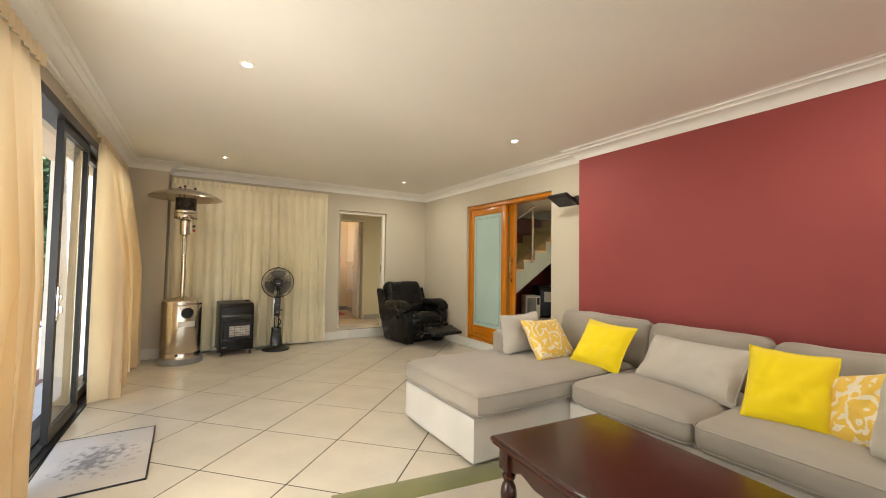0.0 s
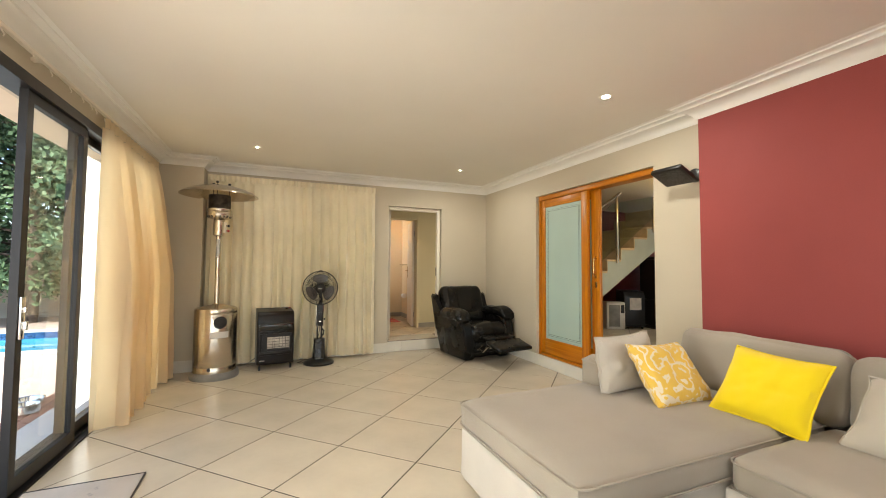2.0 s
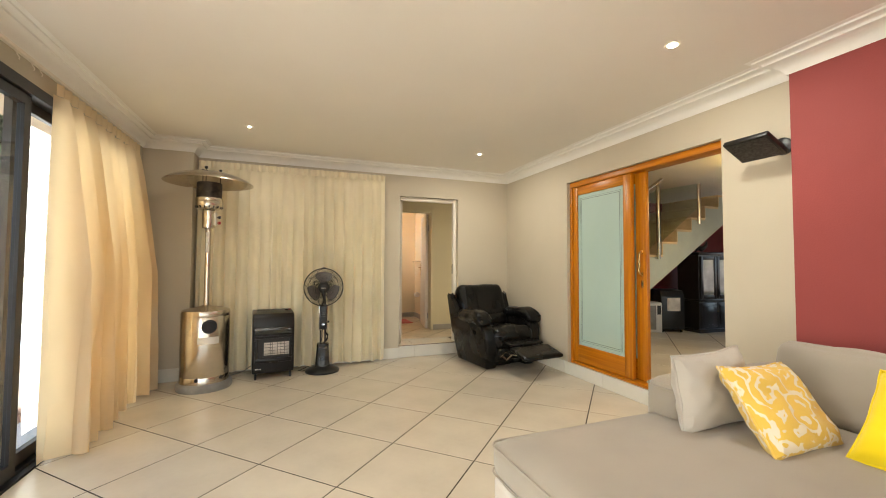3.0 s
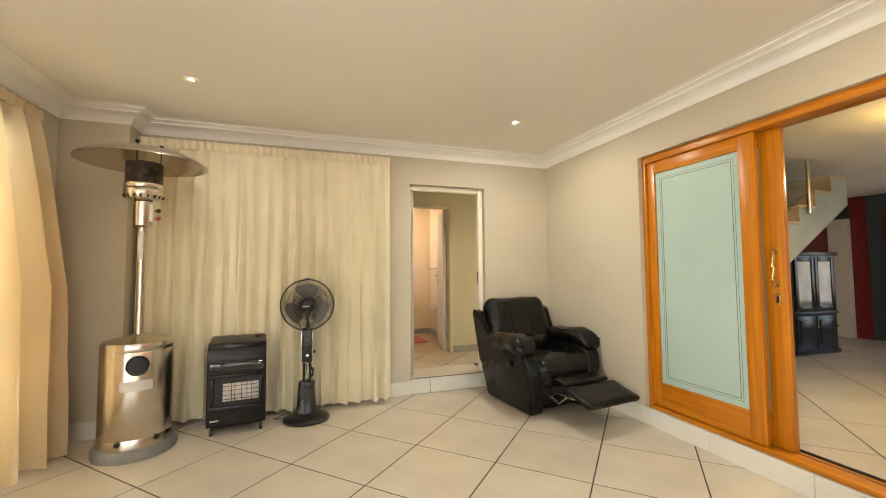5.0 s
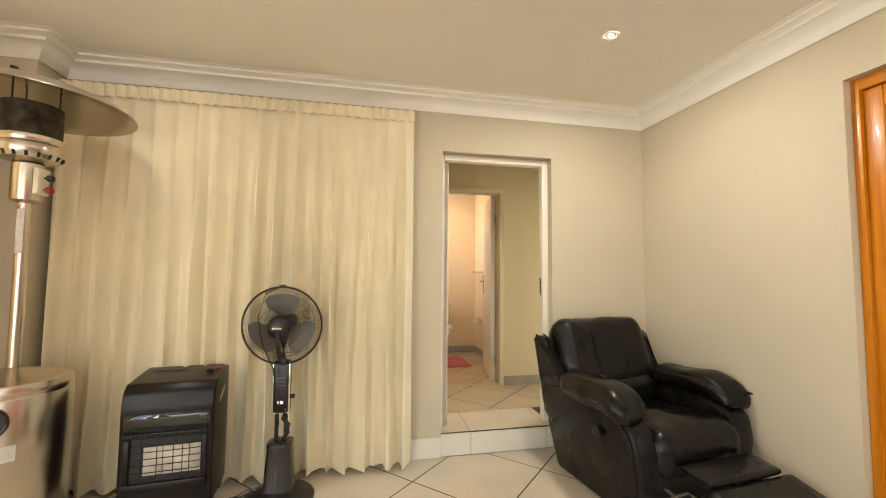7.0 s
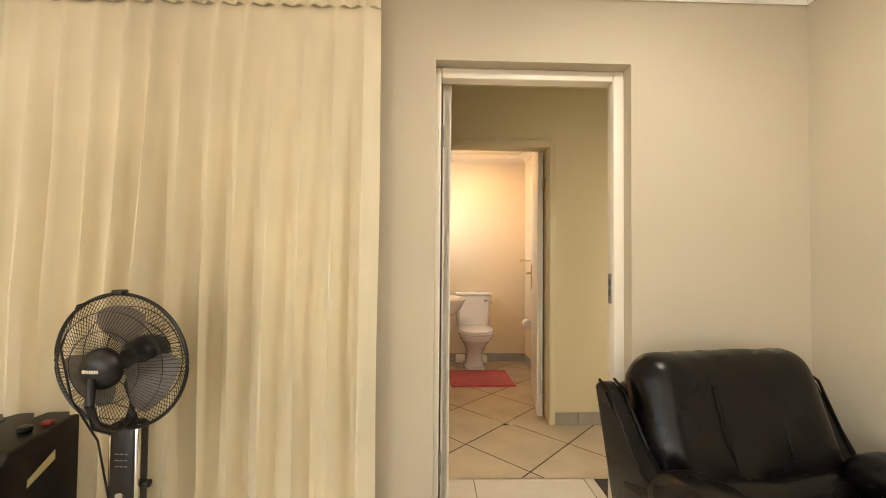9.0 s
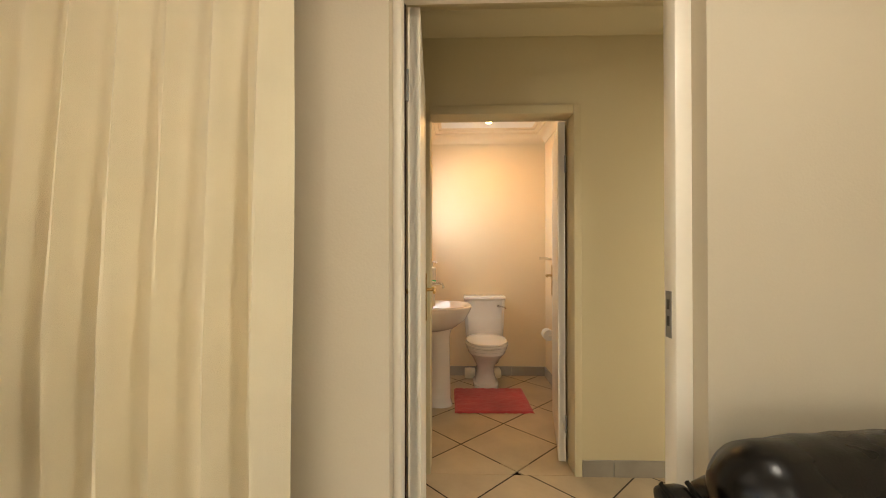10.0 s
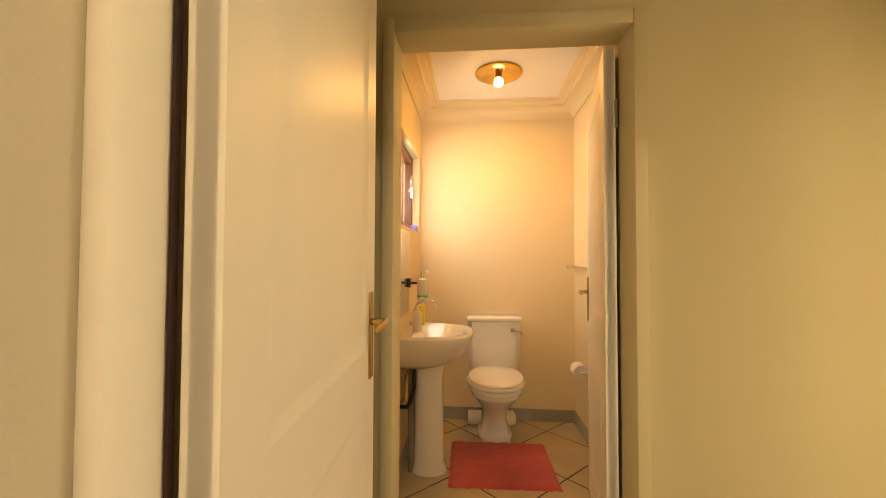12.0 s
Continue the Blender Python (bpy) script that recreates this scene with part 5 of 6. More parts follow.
part("frame", boxes((1.918, WX0, HY - 0.014, YT + 0.012, STEP, WZ + 0.05), (WX1, 2.798, HY - 0.014, YT + 0.012, STEP, WZ + 0.05), (WX0, WX1, HY - 0.013, YT + 0.011, WZ, WZ + 0.05), bevel=0.004), HALLWALL, wdoor)
panel_leaf(wdoor, 0.755, 2.0, pose(WX1 - 0.03, YT + 0.016, STEP + 0.008, 0, 0, 79), -1, -1)

# ---- washroom ----
WW = wood("dark_window_wood", (0.10, 0.03, 0.012), (0.20, 0.065, 0.025), 0.4, 2, 10)
win = thing("window_washroom", "small dark timber washroom window above the basin", "window", pose(0, 0, 0), "", "structure")
wx = CX0 - 0.08
part("window_frame", boxes((wx - 0.03, wx + 0.03, WY0, WY0 + 0.05, WZ0, WZ1), (wx - 0.03, wx + 0.03, WY1 - 0.05, WY1, WZ0, WZ1), (wx - 0.03, wx + 0.03, WY0 + 0.05, WY1 - 0.05, WZ0, WZ0 + 0.05), (wx - 0.03, wx + 0.03, WY0 + 0.05, WY1 - 0.05, WZ1 - 0.05, WZ1), (wx - 0.025, wx + 0.025, 9.0, 9.04, WZ0 + 0.05, WZ1 - 0.05), bevel=0.003), WW, win)
for ya, yb in ((WY0 + 0.05, 9.0), (9.04, WY1 - 0.05)):
    pn = part("pane", boxes((wx - 0.003, wx + 0.003, ya, yb, WZ0 + 0.05, WZ1 - 0.05)), CLEAR, win)
    pn.visible_shadow = False
bm = boxes((wx + 0.031, wx + 0.045, WY1 - 0.10, WY1 - 0.085, 1.85, 2.02), bevel=0.002)
tube(bm, [(wx + 0.04, WY1 - 0.09, 1.98), (wx + 0.05, WY1 - 0.16, 1.94), (wx + 0.04, WY1 - 0.22, 1.88)], 0.006, 8)
part("window_stay", bm, CHROME, win)
bm = bmesh.new()
box(bm, -0.03, 0.03, -0.045, 0.045, 0, 0.05, 0.012)
single("freshener_box", bm, material("lilac_plastic", (0.28, 0.22, 0.75), 0.4), "small lilac freshener box on the window sill", "freshener", pose(CX0 - 0.032, WY1 - 0.06, WZ0))

lampw = thing("ceiling_lamp", "round brass ceiling lamp with a bare glowing bulb", "ceiling light", pose(2.39, 8.93, 2.599))
bm = bmesh.new()
lathe(bm, [(0.15, 0.0), (0.152, -0.006), (0.148, -0.013), (0.11, -0.020), (0.10, -0.016), (0.05, -0.008), (0.01, -0.006)], seg=48)
part("backplate", bm, BRASS, lampw, "polished brass disc")
bm = bmesh.new()
lathe(bm, [(0.02, -0.006), (0.022, -0.035), (0.018, -0.045)], seg=20)
part("lamp_holder", bm, BRASS, lampw)
bm = bmesh.new()
lathe(bm, [(0.012, -0.030), (0.02, -0.038), (0.029, -0.055), (0.030, -0.068), (0.023, -0.083), (0.006, -0.09)], seg=24)
part("bulb", bm, WARMGLOW, lampw, "glowing warm bulb")

bas = thing("pedestal_basin", "white porcelain pedestal basin with a swan-neck tap", "basin", pose(CX0 - 0.02, 8.75, STEP))
bm = bmesh.new()
loops = []
for z, reach, half, inn in ((0.60, 0.25, 0.10, 0), (0.64, 0.32, 0.17, 0), (0.70, 0.395, 0.235, 0), (0.755, 0.425, 0.262, 0), (0.785, 0.44, 0.275, 0), (0.80, 0.442, 0.277, 0), (0.81, 0.435, 0.27, 0), (0.812, 0.415, 0.25, 0.0), (0.80, 0.39, 0.225, 0.10), (0.74, 0.36, 0.19, 0.12), (0.70, 0.31, 0.12, 0.15), (0.69, 0.26, 0.04, 0.20)):
    loop = []
    for k in range(40):
        a = math.pi * (k / 39) - math.pi / 2
        s = math.copysign(abs(math.sin(a)) ** 0.8, math.sin(a))
        loop.append((inn + (reach - inn) * abs(math.cos(a)) ** 0.62 if abs(math.cos(a)) > 1e-6 else inn, half * s, z))
    loops.append(loop)
rings(bm, loops, True, True)
part("bowl", bm, PORCELAIN, bas)
bm = bmesh.new()
loops = []
for z, w, d in ((0.0, 0.105, 0.10), (0.02, 0.10, 0.095), (0.05, 0.09, 0.085), (0.55, 0.082, 0.085), (0.61, 0.10, 0.10), (0.64, 0.13, 0.12)):
    loops.append([(0.18 + w * math.cos(a), d * math.copysign(abs(math.sin(a)) ** 0.7, math.sin(a)), z) for a in [2 * math.pi * k / 28 for k in range(28)]])
rings(bm, loops)
part("pedestal", bm, PORCELAIN, bas)
bm = bmesh.new()
lathe(bm, [(0.024, 0.81), (0.026, 0.83), (0.018, 0.845)], (0.07, 0.10, 0), 18)
tube(bm, [(0.07, 0.10, 0.84), (0.075, 0.10, 0.90), (0.10, 0.09, 0.955), (0.15, 0.075, 0.975), (0.20, 0.06, 0.970), (0.212, 0.055, 0.935)], [0.013, 0.012, 0.012, 0.012, 0.012, 0.011], 12)
part("tap", bm, CHROME, bas, "chrome swan-neck tap")
bm = bmesh.new()
tube(bm, [(0.08, -0.04, 0.62), (0.08, -0.04, 0.0)], 0.021, 14)
part("waste_pipe", bm, GREYPL, bas, "grey waste pipe")
bm = bmesh.new()
tube(bm, [(0.10, -0.06, 0.62), (0.10, -0.08, 0.50), (0.085, -0.09, 0.42), (0.06, -0.08, 0.38), (0.012, -0.08, 0.38)], 0.013, 10)
part("supply_hose", bm, BLACK, bas, "black flexible water hose")
bm = bmesh.new()
tube(bm, [(0.012, -0.15, 0.42), (0.05, -0.15, 0.44), (0.06, -0.14, 0.55), (0.07, -0.05, 0.66)], 0.008, 8)
part("supply_hose", bm, BRASS, bas)

def pump_bottle(name, label, m, body, liquid, r, h, flat=1.0):
    root = thing(name, label, "bottle", m)
    bm = bmesh.new()
    lathe(bm, [(r * 0.9, 0.0), (r, 0.005), (r, h * 0.72), (r * 0.8, h * 0.80), (r * 0.35, h * 0.84), (r * 0.35, h * 0.88)], seg=22, sy=flat)
    part("body", bm, body, root)
    bm = bmesh.new()
    tube(bm, [(0, 0, h * 0.88), (0, 0, h), (0.012, 0, h + 0.004), (0.035, 0, h - 0.004)], [0.008, 0.006, 0.006, 0.004], 8)
    part("pump", bm, liquid, root)
    return root


CLEARPL = material("cloudy_clear_plastic", (0.70, 0.62, 0.50), 0.15, vary=0.05, coat=0.3)
pump_bottle("soap_bottle", "clear pump soap bottle beside the tap", pose(CX0 + 0.10, 8.66, STEP + 0.812, 0, 0, 10), CLEARPL, WHITE, 0.028, 0.15)
pump_bottle("handwash_bottle", "yellow handwash bottle beside the tap", pose(CX0 + 0.085, 8.90, STEP + 0.812, 0, 0, -20), material("yellow_bottle_plastic", (0.75, 0.60, 0.05), 0.3), WHITE, 0.03, 0.17, 0.6)
disp = thing("soap_dispenser", "wall-mounted glass soap dispenser with green soap", "dispenser", pose(CX0, 8.98, 1.23))
part("bracket", boxes((0.001, 0.05, -0.012, 0.012, 0.0, 0.016), (0.001, 0.008, -0.03, 0.03, -0.02, 0.04), bevel=0.003), BLACK, disp)
bm = bmesh.new()
lathe(bm, [(0.030, -0.10), (0.034, -0.09), (0.034, 0.03), (0.02, 0.04)], (0.085, 0, 0), 22)
part("cup", bm, CLEARPL, disp, "clear cup")
bm = bmesh.new()
lathe(bm, [(0.0347, -0.085), (0.0347, -0.07)], (0.085, 0, 0), 22)
part("soap", bm, material("green_soap", (0.05, 0.55, 0.20), 0.2), disp, "green soap line")
bm = bmesh.new()
tube(bm, [(0.085, 0, 0.04), (0.085, 0, 0.085), (0.10, -0.005, 0.088), (0.13, -0.01, 0.082)], [0.012, 0.007, 0.007, 0.005], 10)
part("pump", bm, CHROME, disp)
MIRROR = material("silver_mirror", (0.85, 0.86, 0.85), 0.02, 1.0, 0.0)
mir = thing("wall_mirror", "frameless wall mirror above the basin", "mirror", pose(CX0, 8.62, 1.28))
part("glass", boxes((0.001, 0.006, -0.30, 0.30, -0.22, 0.29), bevel=0.001), MIRROR, mir)

toi = thing("toilet", "white porcelain close-coupled toilet with closed lid", "toilet", pose(2.38, CY, STEP))


def oval(cx, cy, rx, ry, z, n=36, square=0.9):
    return [(cx + rx * math.copysign(abs(math.cos(a)) ** square, math.cos(a)), cy + ry * math.copysign(abs(math.sin(a)) ** square, math.sin(a)), z) for a in [2 * math.pi * k / n for k in range(n)]]


bm = bmesh.new()
rings(bm, [oval(0, -0.26, 0.115, 0.165, 0.0, square=0.6), oval(0, -0.26, 0.115, 0.165, 0.03, square=0.6), oval(0, -0.25, 0.10, 0.145, 0.04, square=0.65), oval(0, -0.25, 0.082, 0.125, 0.12), oval(0, -0.27, 0.085, 0.135, 0.19), oval(0, -0.33, 0.12, 0.19, 0.27), oval(0, -0.37, 0.155, 0.23, 0.33), oval(0, -0.38, 0.17, 0.245, 0.35), oval(0, -0.38, 0.172, 0.248, 0.375), oval(0, -0.38, 0.182, 0.255, 0.38), oval(0, -0.38, 0.182, 0.255, 0.405), oval(0, -0.38, 0.15, 0.22, 0.407)])
part("bowl", bm, PORCELAIN, toi)
bm = bmesh.new()
rings(bm, [oval(0, -0.39, 0.185, 0.245, 0.408), oval(0, -0.39, 0.192, 0.252, 0.412), oval(0, -0.39, 0.192, 0.252, 0.424), oval(0, -0.39, 0.185, 0.245, 0.428)])
part("seat", bm, PORCELAIN, toi)
bm = bmesh.new()
rings(bm, [oval(0, -0.39, 0.178, 0.24, 0.432), oval(0, -0.39, 0.184, 0.246, 0.436), oval(0, -0.39, 0.180, 0.242, 0.448), oval(0, -0.39, 0.13, 0.19, 0.456), oval(0, -0.39, 0.05, 0.08, 0.458)])
part("lid", bm, PORCELAIN, toi)
bm = bmesh.new()
loops = []
for z, w, d in ((0.40, 0.165, 0.155), (0.42, 0.178, 0.165), (0.60, 0.188, 0.175), (0.775, 0.194, 0.18)):
    loops.append([(x, y, z) for x, y in ((-w, -0.012), (-w, -d - 0.012 + 0.03), (-w + 0.03, -d - 0.012), (w - 0.03, -d - 0.012), (w, -d - 0.012 + 0.03), (w, -0.012))])
rings(bm, loops)
part("cistern", bm, PORCELAIN, toi)
bm = bmesh.new()
box(bm, -0.202, 0.202, -0.205, -0.008, 0.776, 0.81, 0.012, 3)
part("cistern_lid", bm, PORCELAIN, toi)
bm = bmesh.new()
lathe(bm, [(0.012, -0.20), (0.014, -0.196), (0.014, -0.186)], (0.13, 0, 0.72), 14, axis="y")
tube(bm, [(0.13, -0.204, 0.72), (0.17, -0.215, 0.712), (0.20, -0.21, 0.70)], [0.008, 0.006, 0.007], 8)
part("flush_lever", bm, CHROME, toi, "chrome flush lever")
bm = bmesh.new()
tube(bm, [(0.12, -0.02, 0.12), (0.14, -0.03, 0.14), (0.14, -0.05, 0.40)], 0.008, 8)
part("inlet_pipe", bm, GREYPL, toi)
for k, x in enumerate((2.24, 2.48)):
    bm = bmesh.new()
    lathe(bm, [(0.018, -0.05), (0.05, -0.05), (0.052, 0.0), (0.05, 0.05), (0.018, 0.05)], (0, 0, 0.051), 24, axis="x")
    single("toilet_roll", bm, cloth("tissue_paper", (0.78, 0.70, 0.52)), "spare toilet roll on the floor behind the toilet", "toilet roll", pose(x, CY - 0.10, STEP, 0, 0, 20 * k), "spare toilet rolls")
holder = thing("toilet_roll_holder", "white toilet roll on a wall holder", "toilet roll", pose(CX1, 9.10, 0.66))
bm = bmesh.new()
lathe(bm, [(0.018, -0.05), (0.048, -0.05), (0.05, 0.0), (0.048, 0.05), (0.018, 0.05)], (-0.07, 0, 0), 26, axis="y")
part("paper_roll", bm, cloth("white_tissue", (0.85, 0.80, 0.72)), holder)
bm = bmesh.new()
tube(bm, [(-0.001, -0.062, 0.0), (-0.07, -0.062, 0.0), (-0.07, 0.062, 0.0), (-0.001, 0.062, 0.0)], 0.007, 10)
part("bracket", bm, WHITE, holder)
rail_ = thing("towel_rail", "chrome towel rail on the washroom wall", "towel rail", pose(CX1, 8.93, 1.34))
bm = bmesh.new()
tube(bm, [(-0.07, -0.30, 0), (-0.07, 0.50, 0)], 0.009, 12)
part("bar", bm, CHROME, rail_)
for y in (-0.28, 0.48):
    bm = bmesh.new()
    tube(bm, [(-0.001, y, 0), (-0.078, y, 0)], 0.013, 12)
    part("mount", bm, CHROME, rail_)
PINK = cloth("coral_pink_pile", (0.52, 0.085, 0.10), weave=90, vary=0.16)
brug = thing("bath_mat", "coral pink tufted bath mat before the toilet", "bath mat", pose(2.395, 8.825, STEP + 0.001, 0, 0, 1))
bm = bmesh.new()
n = 40
vs = [[bm.verts.new(((i / n - 0.5) * 0.61 + 0.004 * noise.noise(Vector((j * 0.7, 1, 0))), (j / n - 0.5) * 0.535 + 0.004 * noise.noise(Vector((i * 0.7, 4, 0))), 0.014 + 0.006 * noise.noise(Vector((i * 0.9, j * 0.9, 2))) + 0.004 * noise.noise(Vector((i * 0.25, j * 0.25, 7))) - (0.012 if i in (0, n) or j in (0, n) else 0))) for j in range(n + 1)] for i in range(n + 1)]
for i in range(n):
    for j in range(n):
        bm.faces.new((vs[i][j], vs[i + 1][j], vs[i + 1][j + 1], vs[i][j + 1]))
part("tufted_top", bm, PINK, brug)

# ---- stair room ----
STAIRP = material("grey_green_plaster", (0.33, 0.37, 0.34), 0.7, vary=0.05, bump=0.1)
TREAD = material("sandstone_tread", (0.50, 0.38, 0.23), 0.5, vary=0.12, scale=4, per_object=0.06)
stairs = thing("staircase", "plastered staircase with sandstone treads and a glass balustrade", "staircase", pose(0, 0, 0))
R, G, SY, SW = 0.176, 0.276, 5.20, 0.92
XN, ZN = 4.887, 1.43                                     # one nosing, from which the flight is counted
steps = range(-2, 6)
outline = [(3.86, ZN - 3 * R - 0.03)]
for k in steps:
    outline += [(XN + k * G, ZN + (k - 1) * R - 0.03), (XN + k * G, ZN + k * R - 0.03)]
outline += [(XN + 6 * G, ZN + 5 * R - 0.03), (XN + 6 * G, ZN + 6 * R - 0.49), (XN - 2 * G, ZN - 2 * R - 0.49), (3.86, ZN - 2 * R - 0.49)]
bm = bmesh.new()
prism(bm, outline, "y", SY, SY + SW)
part("flight", bm, STAIRP, stairs)
part("landing", boxes((3.86, XN - 2 * G - 0.001, SY - 0.012, SY + SW, ZN - 3 * R - 0.029, ZN - 3 * R), bevel=0.004), TREAD, stairs)
part("landing_wall", boxes((3.86, 4.0, SY + 0.02, SY + SW, STEP, ZN - 2 * R - 0.491)), STAIRP, stairs)
for k in steps:
    bm = bmesh.new()
    box(bm, XN + k * G - 0.018, XN + (k + 1) * G - 0.011, SY - 0.012, SY + SW, ZN + k * R - 0.0295, ZN + k * R, 0.004)
    part("tread", bm, TREAD, stairs)
    bm = bmesh.new()
    box(bm, XN + k * G - 0.010, XN + k * G - 0.0005, SY - 0.008, SY + SW, ZN + (k - 1) * R + 0.001, ZN + k * R - 0.031, 0.0)
    part("riser", bm, TREAD, stairs)
BGLASS = glass("green_balustrade_glass", (0.80, 0.92, 0.86))
top = BH - 0.02
posts = (-2.2, 0.6, 3.4)
for k in posts:
    x, z = XN + k * G, ZN + k * R
    bm = bmesh.new()
    tube(bm, [(x, SY - 0.036, z - 0.16), (x, SY - 0.036, min(z + 0.84, top))], 0.021, 14)
    lathe(bm, [(0.012, -0.03), (0.018, -0.02), (0.018, 0.0)], (x, SY - 0.001, z - 0.10), 12, axis="y")
    part("baluster_post", bm, STEEL, stairs, "steel balustrade post")
for a, b in ((-2.2, 0.6), (0.6, 3.4)):
    xa, za, xb, zb_ = XN + a * G + 0.04, ZN + a * R, XN + b * G - 0.04, ZN + b * R
    bm = bmesh.new()
    prism(bm, [(xa, za + 0.06), (xb, min(zb_ + 0.06, top - 0.3)), (xb, min(zb_ + 0.76, top)), (xa, min(za + 0.76, top))], "y", SY - 0.041, SY - 0.031)
    gp = part("glass_panel", bm, BGLASS, stairs, "clear green-tinted glass panel")
    gp.visible_shadow = False
bm = bmesh.new()
tube(bm, [(XN - 3 * G, SY - 0.036, ZN - 3 * R + 0.86), (XN + 0.85 * G, SY - 0.036, ZN + 0.85 * R + 0.86)], 0.02, 12)
part("handrail", bm, STEEL, stairs)

CABW = material("black_stained_wood", (0.016, 0.013, 0.012), 0.3, vary=0.25, scale=4, bump=0.1)
cab = thing("display_cabinet", "black display cabinet with glazed upper doors and panelled base", "cabinet", pose(6.88, 5.95, STEP, 0, 0, -3))
part("body", boxes((0, 0.80, 0.02, 0.42, 0.06, 1.30)), CABW, cab)
part("plinth", boxes((-0.015, 0.815, -0.005, 0.43, 0.0, 0.06), bevel=0.006), CABW, cab)
part("crown", boxes((-0.03, 0.83, -0.02, 0.44, 1.30, 1.35), bevel=0.012), CABW, cab)
part("waist", boxes((-0.012, 0.812, -0.002, 0.42, 0.52, 0.55), bevel=0.006), CABW, cab)
# pale base colour paints a bright window's reflection on the glass
PALEGLASS = material("cabinet_glass_pale_reflection", (0.30, 0.30, 0.27), 0.08, vary=0.2, scale=3, spec=0.8)
for x in (0.03, 0.405):
    dr = part("door", boxes((x, x + 0.06, 0.0, 0.019, 0.57, 1.28), (x + 0.305, x + 0.365, 0.0, 0.019, 0.57, 1.28), (x + 0.06, x + 0.305, 0.0, 0.019, 0.57, 0.63), (x + 0.06, x + 0.305, 0.0, 0.019, 1.22, 1.28), bevel=0.003), CABW, cab)
    part("glass", boxes((x + 0.058, x + 0.307, 0.008, 0.012, 0.628, 1.222)), PALEGLASS, dr)
    dr = part("door", boxes((x, x + 0.365, 0.006, 0.019, 0.08, 0.50), (x + 0.05, x + 0.315, -0.004, 0.008, 0.13, 0.45), bevel=0.004), CABW, cab)
    bm = bmesh.new()
    lathe(bm, [(0.004, -0.03), (0.011, -0.028), (0.011, -0.018), (0.005, -0.005)], (x + 0.335, 0, 0.36), 12, axis="y")
    part("knob", bm, BRASS, dr)
bm = bmesh.new()
tube(bm, [(-0.12, 0, 0.02), (-0.05, 0.02, 0.10), (0.02, 0, 0.06), (0.10, -0.02, 0.12), (0.16, 0, 0.20)], [0.012, 0.05, 0.045, 0.03, 0.008], 10)
single("ornament", bm, CABW, "dark carved bird-like ornament on the cabinet", "ornament", pose(7.15, 6.12, STEP + 1.345))
ah = thing("gas_heater", "dark portable gas heater under the stairs", "heater", pose(6.56, 6.30, STEP, 0, 0, -20))
bm = bmesh.new()
prism(bm, [(-0.16, 0.05), (-0.165, 0.60), (-0.12, 0.70), (0.16, 0.72), (0.16, 0.05)], "x", -0.2, 0.2, 0.015, 2)
part("cabinet_shell", bm, BLACK, ah)
part("burner_plaque", boxes((-0.10, 0.12, -0.175, -0.166, 0.36, 0.58), bevel=0.002), PLAQUE, ah, "pale burner plaque")
for x in (-0.16, 0.16):
    for y in (-0.12, 0.12):
        bm = bmesh.new()
        lathe(bm, [(0.006, -0.01), (0.025, -0.01), (0.025, 0.01), (0.006, 0.01)], (x, y, 0.025), 14, axis="x")
        tube(bm, [(x, y, 0.025), (x, y, 0.07)], 0.008, 6)
        part("castor", bm, BLACK, ah)
ac = thing("air_cooler", "white portable air cooler on the floor", "air cooler", pose(6.24, 6.42, STEP, 0, 0, -25))
part("housing", boxes((-0.17, 0.17, -0.16, 0.16, 0.0, 0.50), bevel=0.015), material("white_plastic", (0.62, 0.60, 0.55), 0.35), ac)
part("side_panel", boxes((-0.13, 0.07, -0.166, -0.1605, 0.05, 0.45), bevel=0.002), GREYPL, ac)
part("control_strip", boxes((0.09, 0.15, -0.166, -0.1605, 0.30, 0.45), bevel=0.002), BLACK, ac)

DEEPRED = material("deep_red_gloss", (0.17, 0.018, 0.016), 0.4, vary=0.06)
setting("pilaster", boxes((BX - 0.14, BX - 0.001, 6.50, 6.76, STEP, 2.1)), WHITE, "cream plaster doorway pilaster", "pilaster")
setting("wall_red_strip", boxes((BX - 0.05, BX - 0.001, 6.31, 6.498, STEP, BH - 0.002)), DEEPRED, "deep red painted strip of wall", "wall")
rd = thing("door_red", "dark red front door on the far side of the stair room", "door", pose(0, 0, 0), "", "structure")
part("leaf", boxes((BX - 0.06, BX - 0.002, 5.10, 6.10, STEP, 2.2), (BX - 0.075, BX - 0.061, 5.22, 5.55, 0.40, 1.1), (BX - 0.075, BX - 0.061, 5.65, 5.98, 0.40, 1.1), (BX - 0.075, BX - 0.061, 5.22, 5.55, 1.25, 2.05), (BX - 0.075, BX - 0.061, 5.65, 5.98, 1.25, 2.05), bevel=0.004), DEEPRED, rd)
part("handle_plate", boxes((BX - 0.085, BX - 0.0625, 6.01, 6.05, 1.15, 1.38), bevel=0.004), BRASS, rd, "brass handle plate")
pl = thing("pendant_lamp", "warm amber glass pendant lamp", "pendant lamp", pose(5.02, 3.98, BH))
bm = bmesh.new()
lathe(bm, [(0.03, -0.001), (0.045, -0.006), (0.03, -0.03), (0.006, -0.035), (0.006, -0.16)], seg=18)
part("stem", bm, BRASS, pl)
bm = bmesh.new()
lathe(bm, [(0.02, -0.15), (0.06, -0.165), (0.10, -0.21), (0.135, -0.275), (0.13, -0.275), (0.095, -0.215), (0.055, -0.17)], seg=28)
part("shade", bm, glow("amber_shade_glow", (1.0, 0.66, 0.20), 2.5), pl, "amber glass bell shade")
disc_lamp("pendant_lamp_light", (5.02, 3.98, BH - 0.30), 4, 0.18, (1.0, 0.80, 0.52))


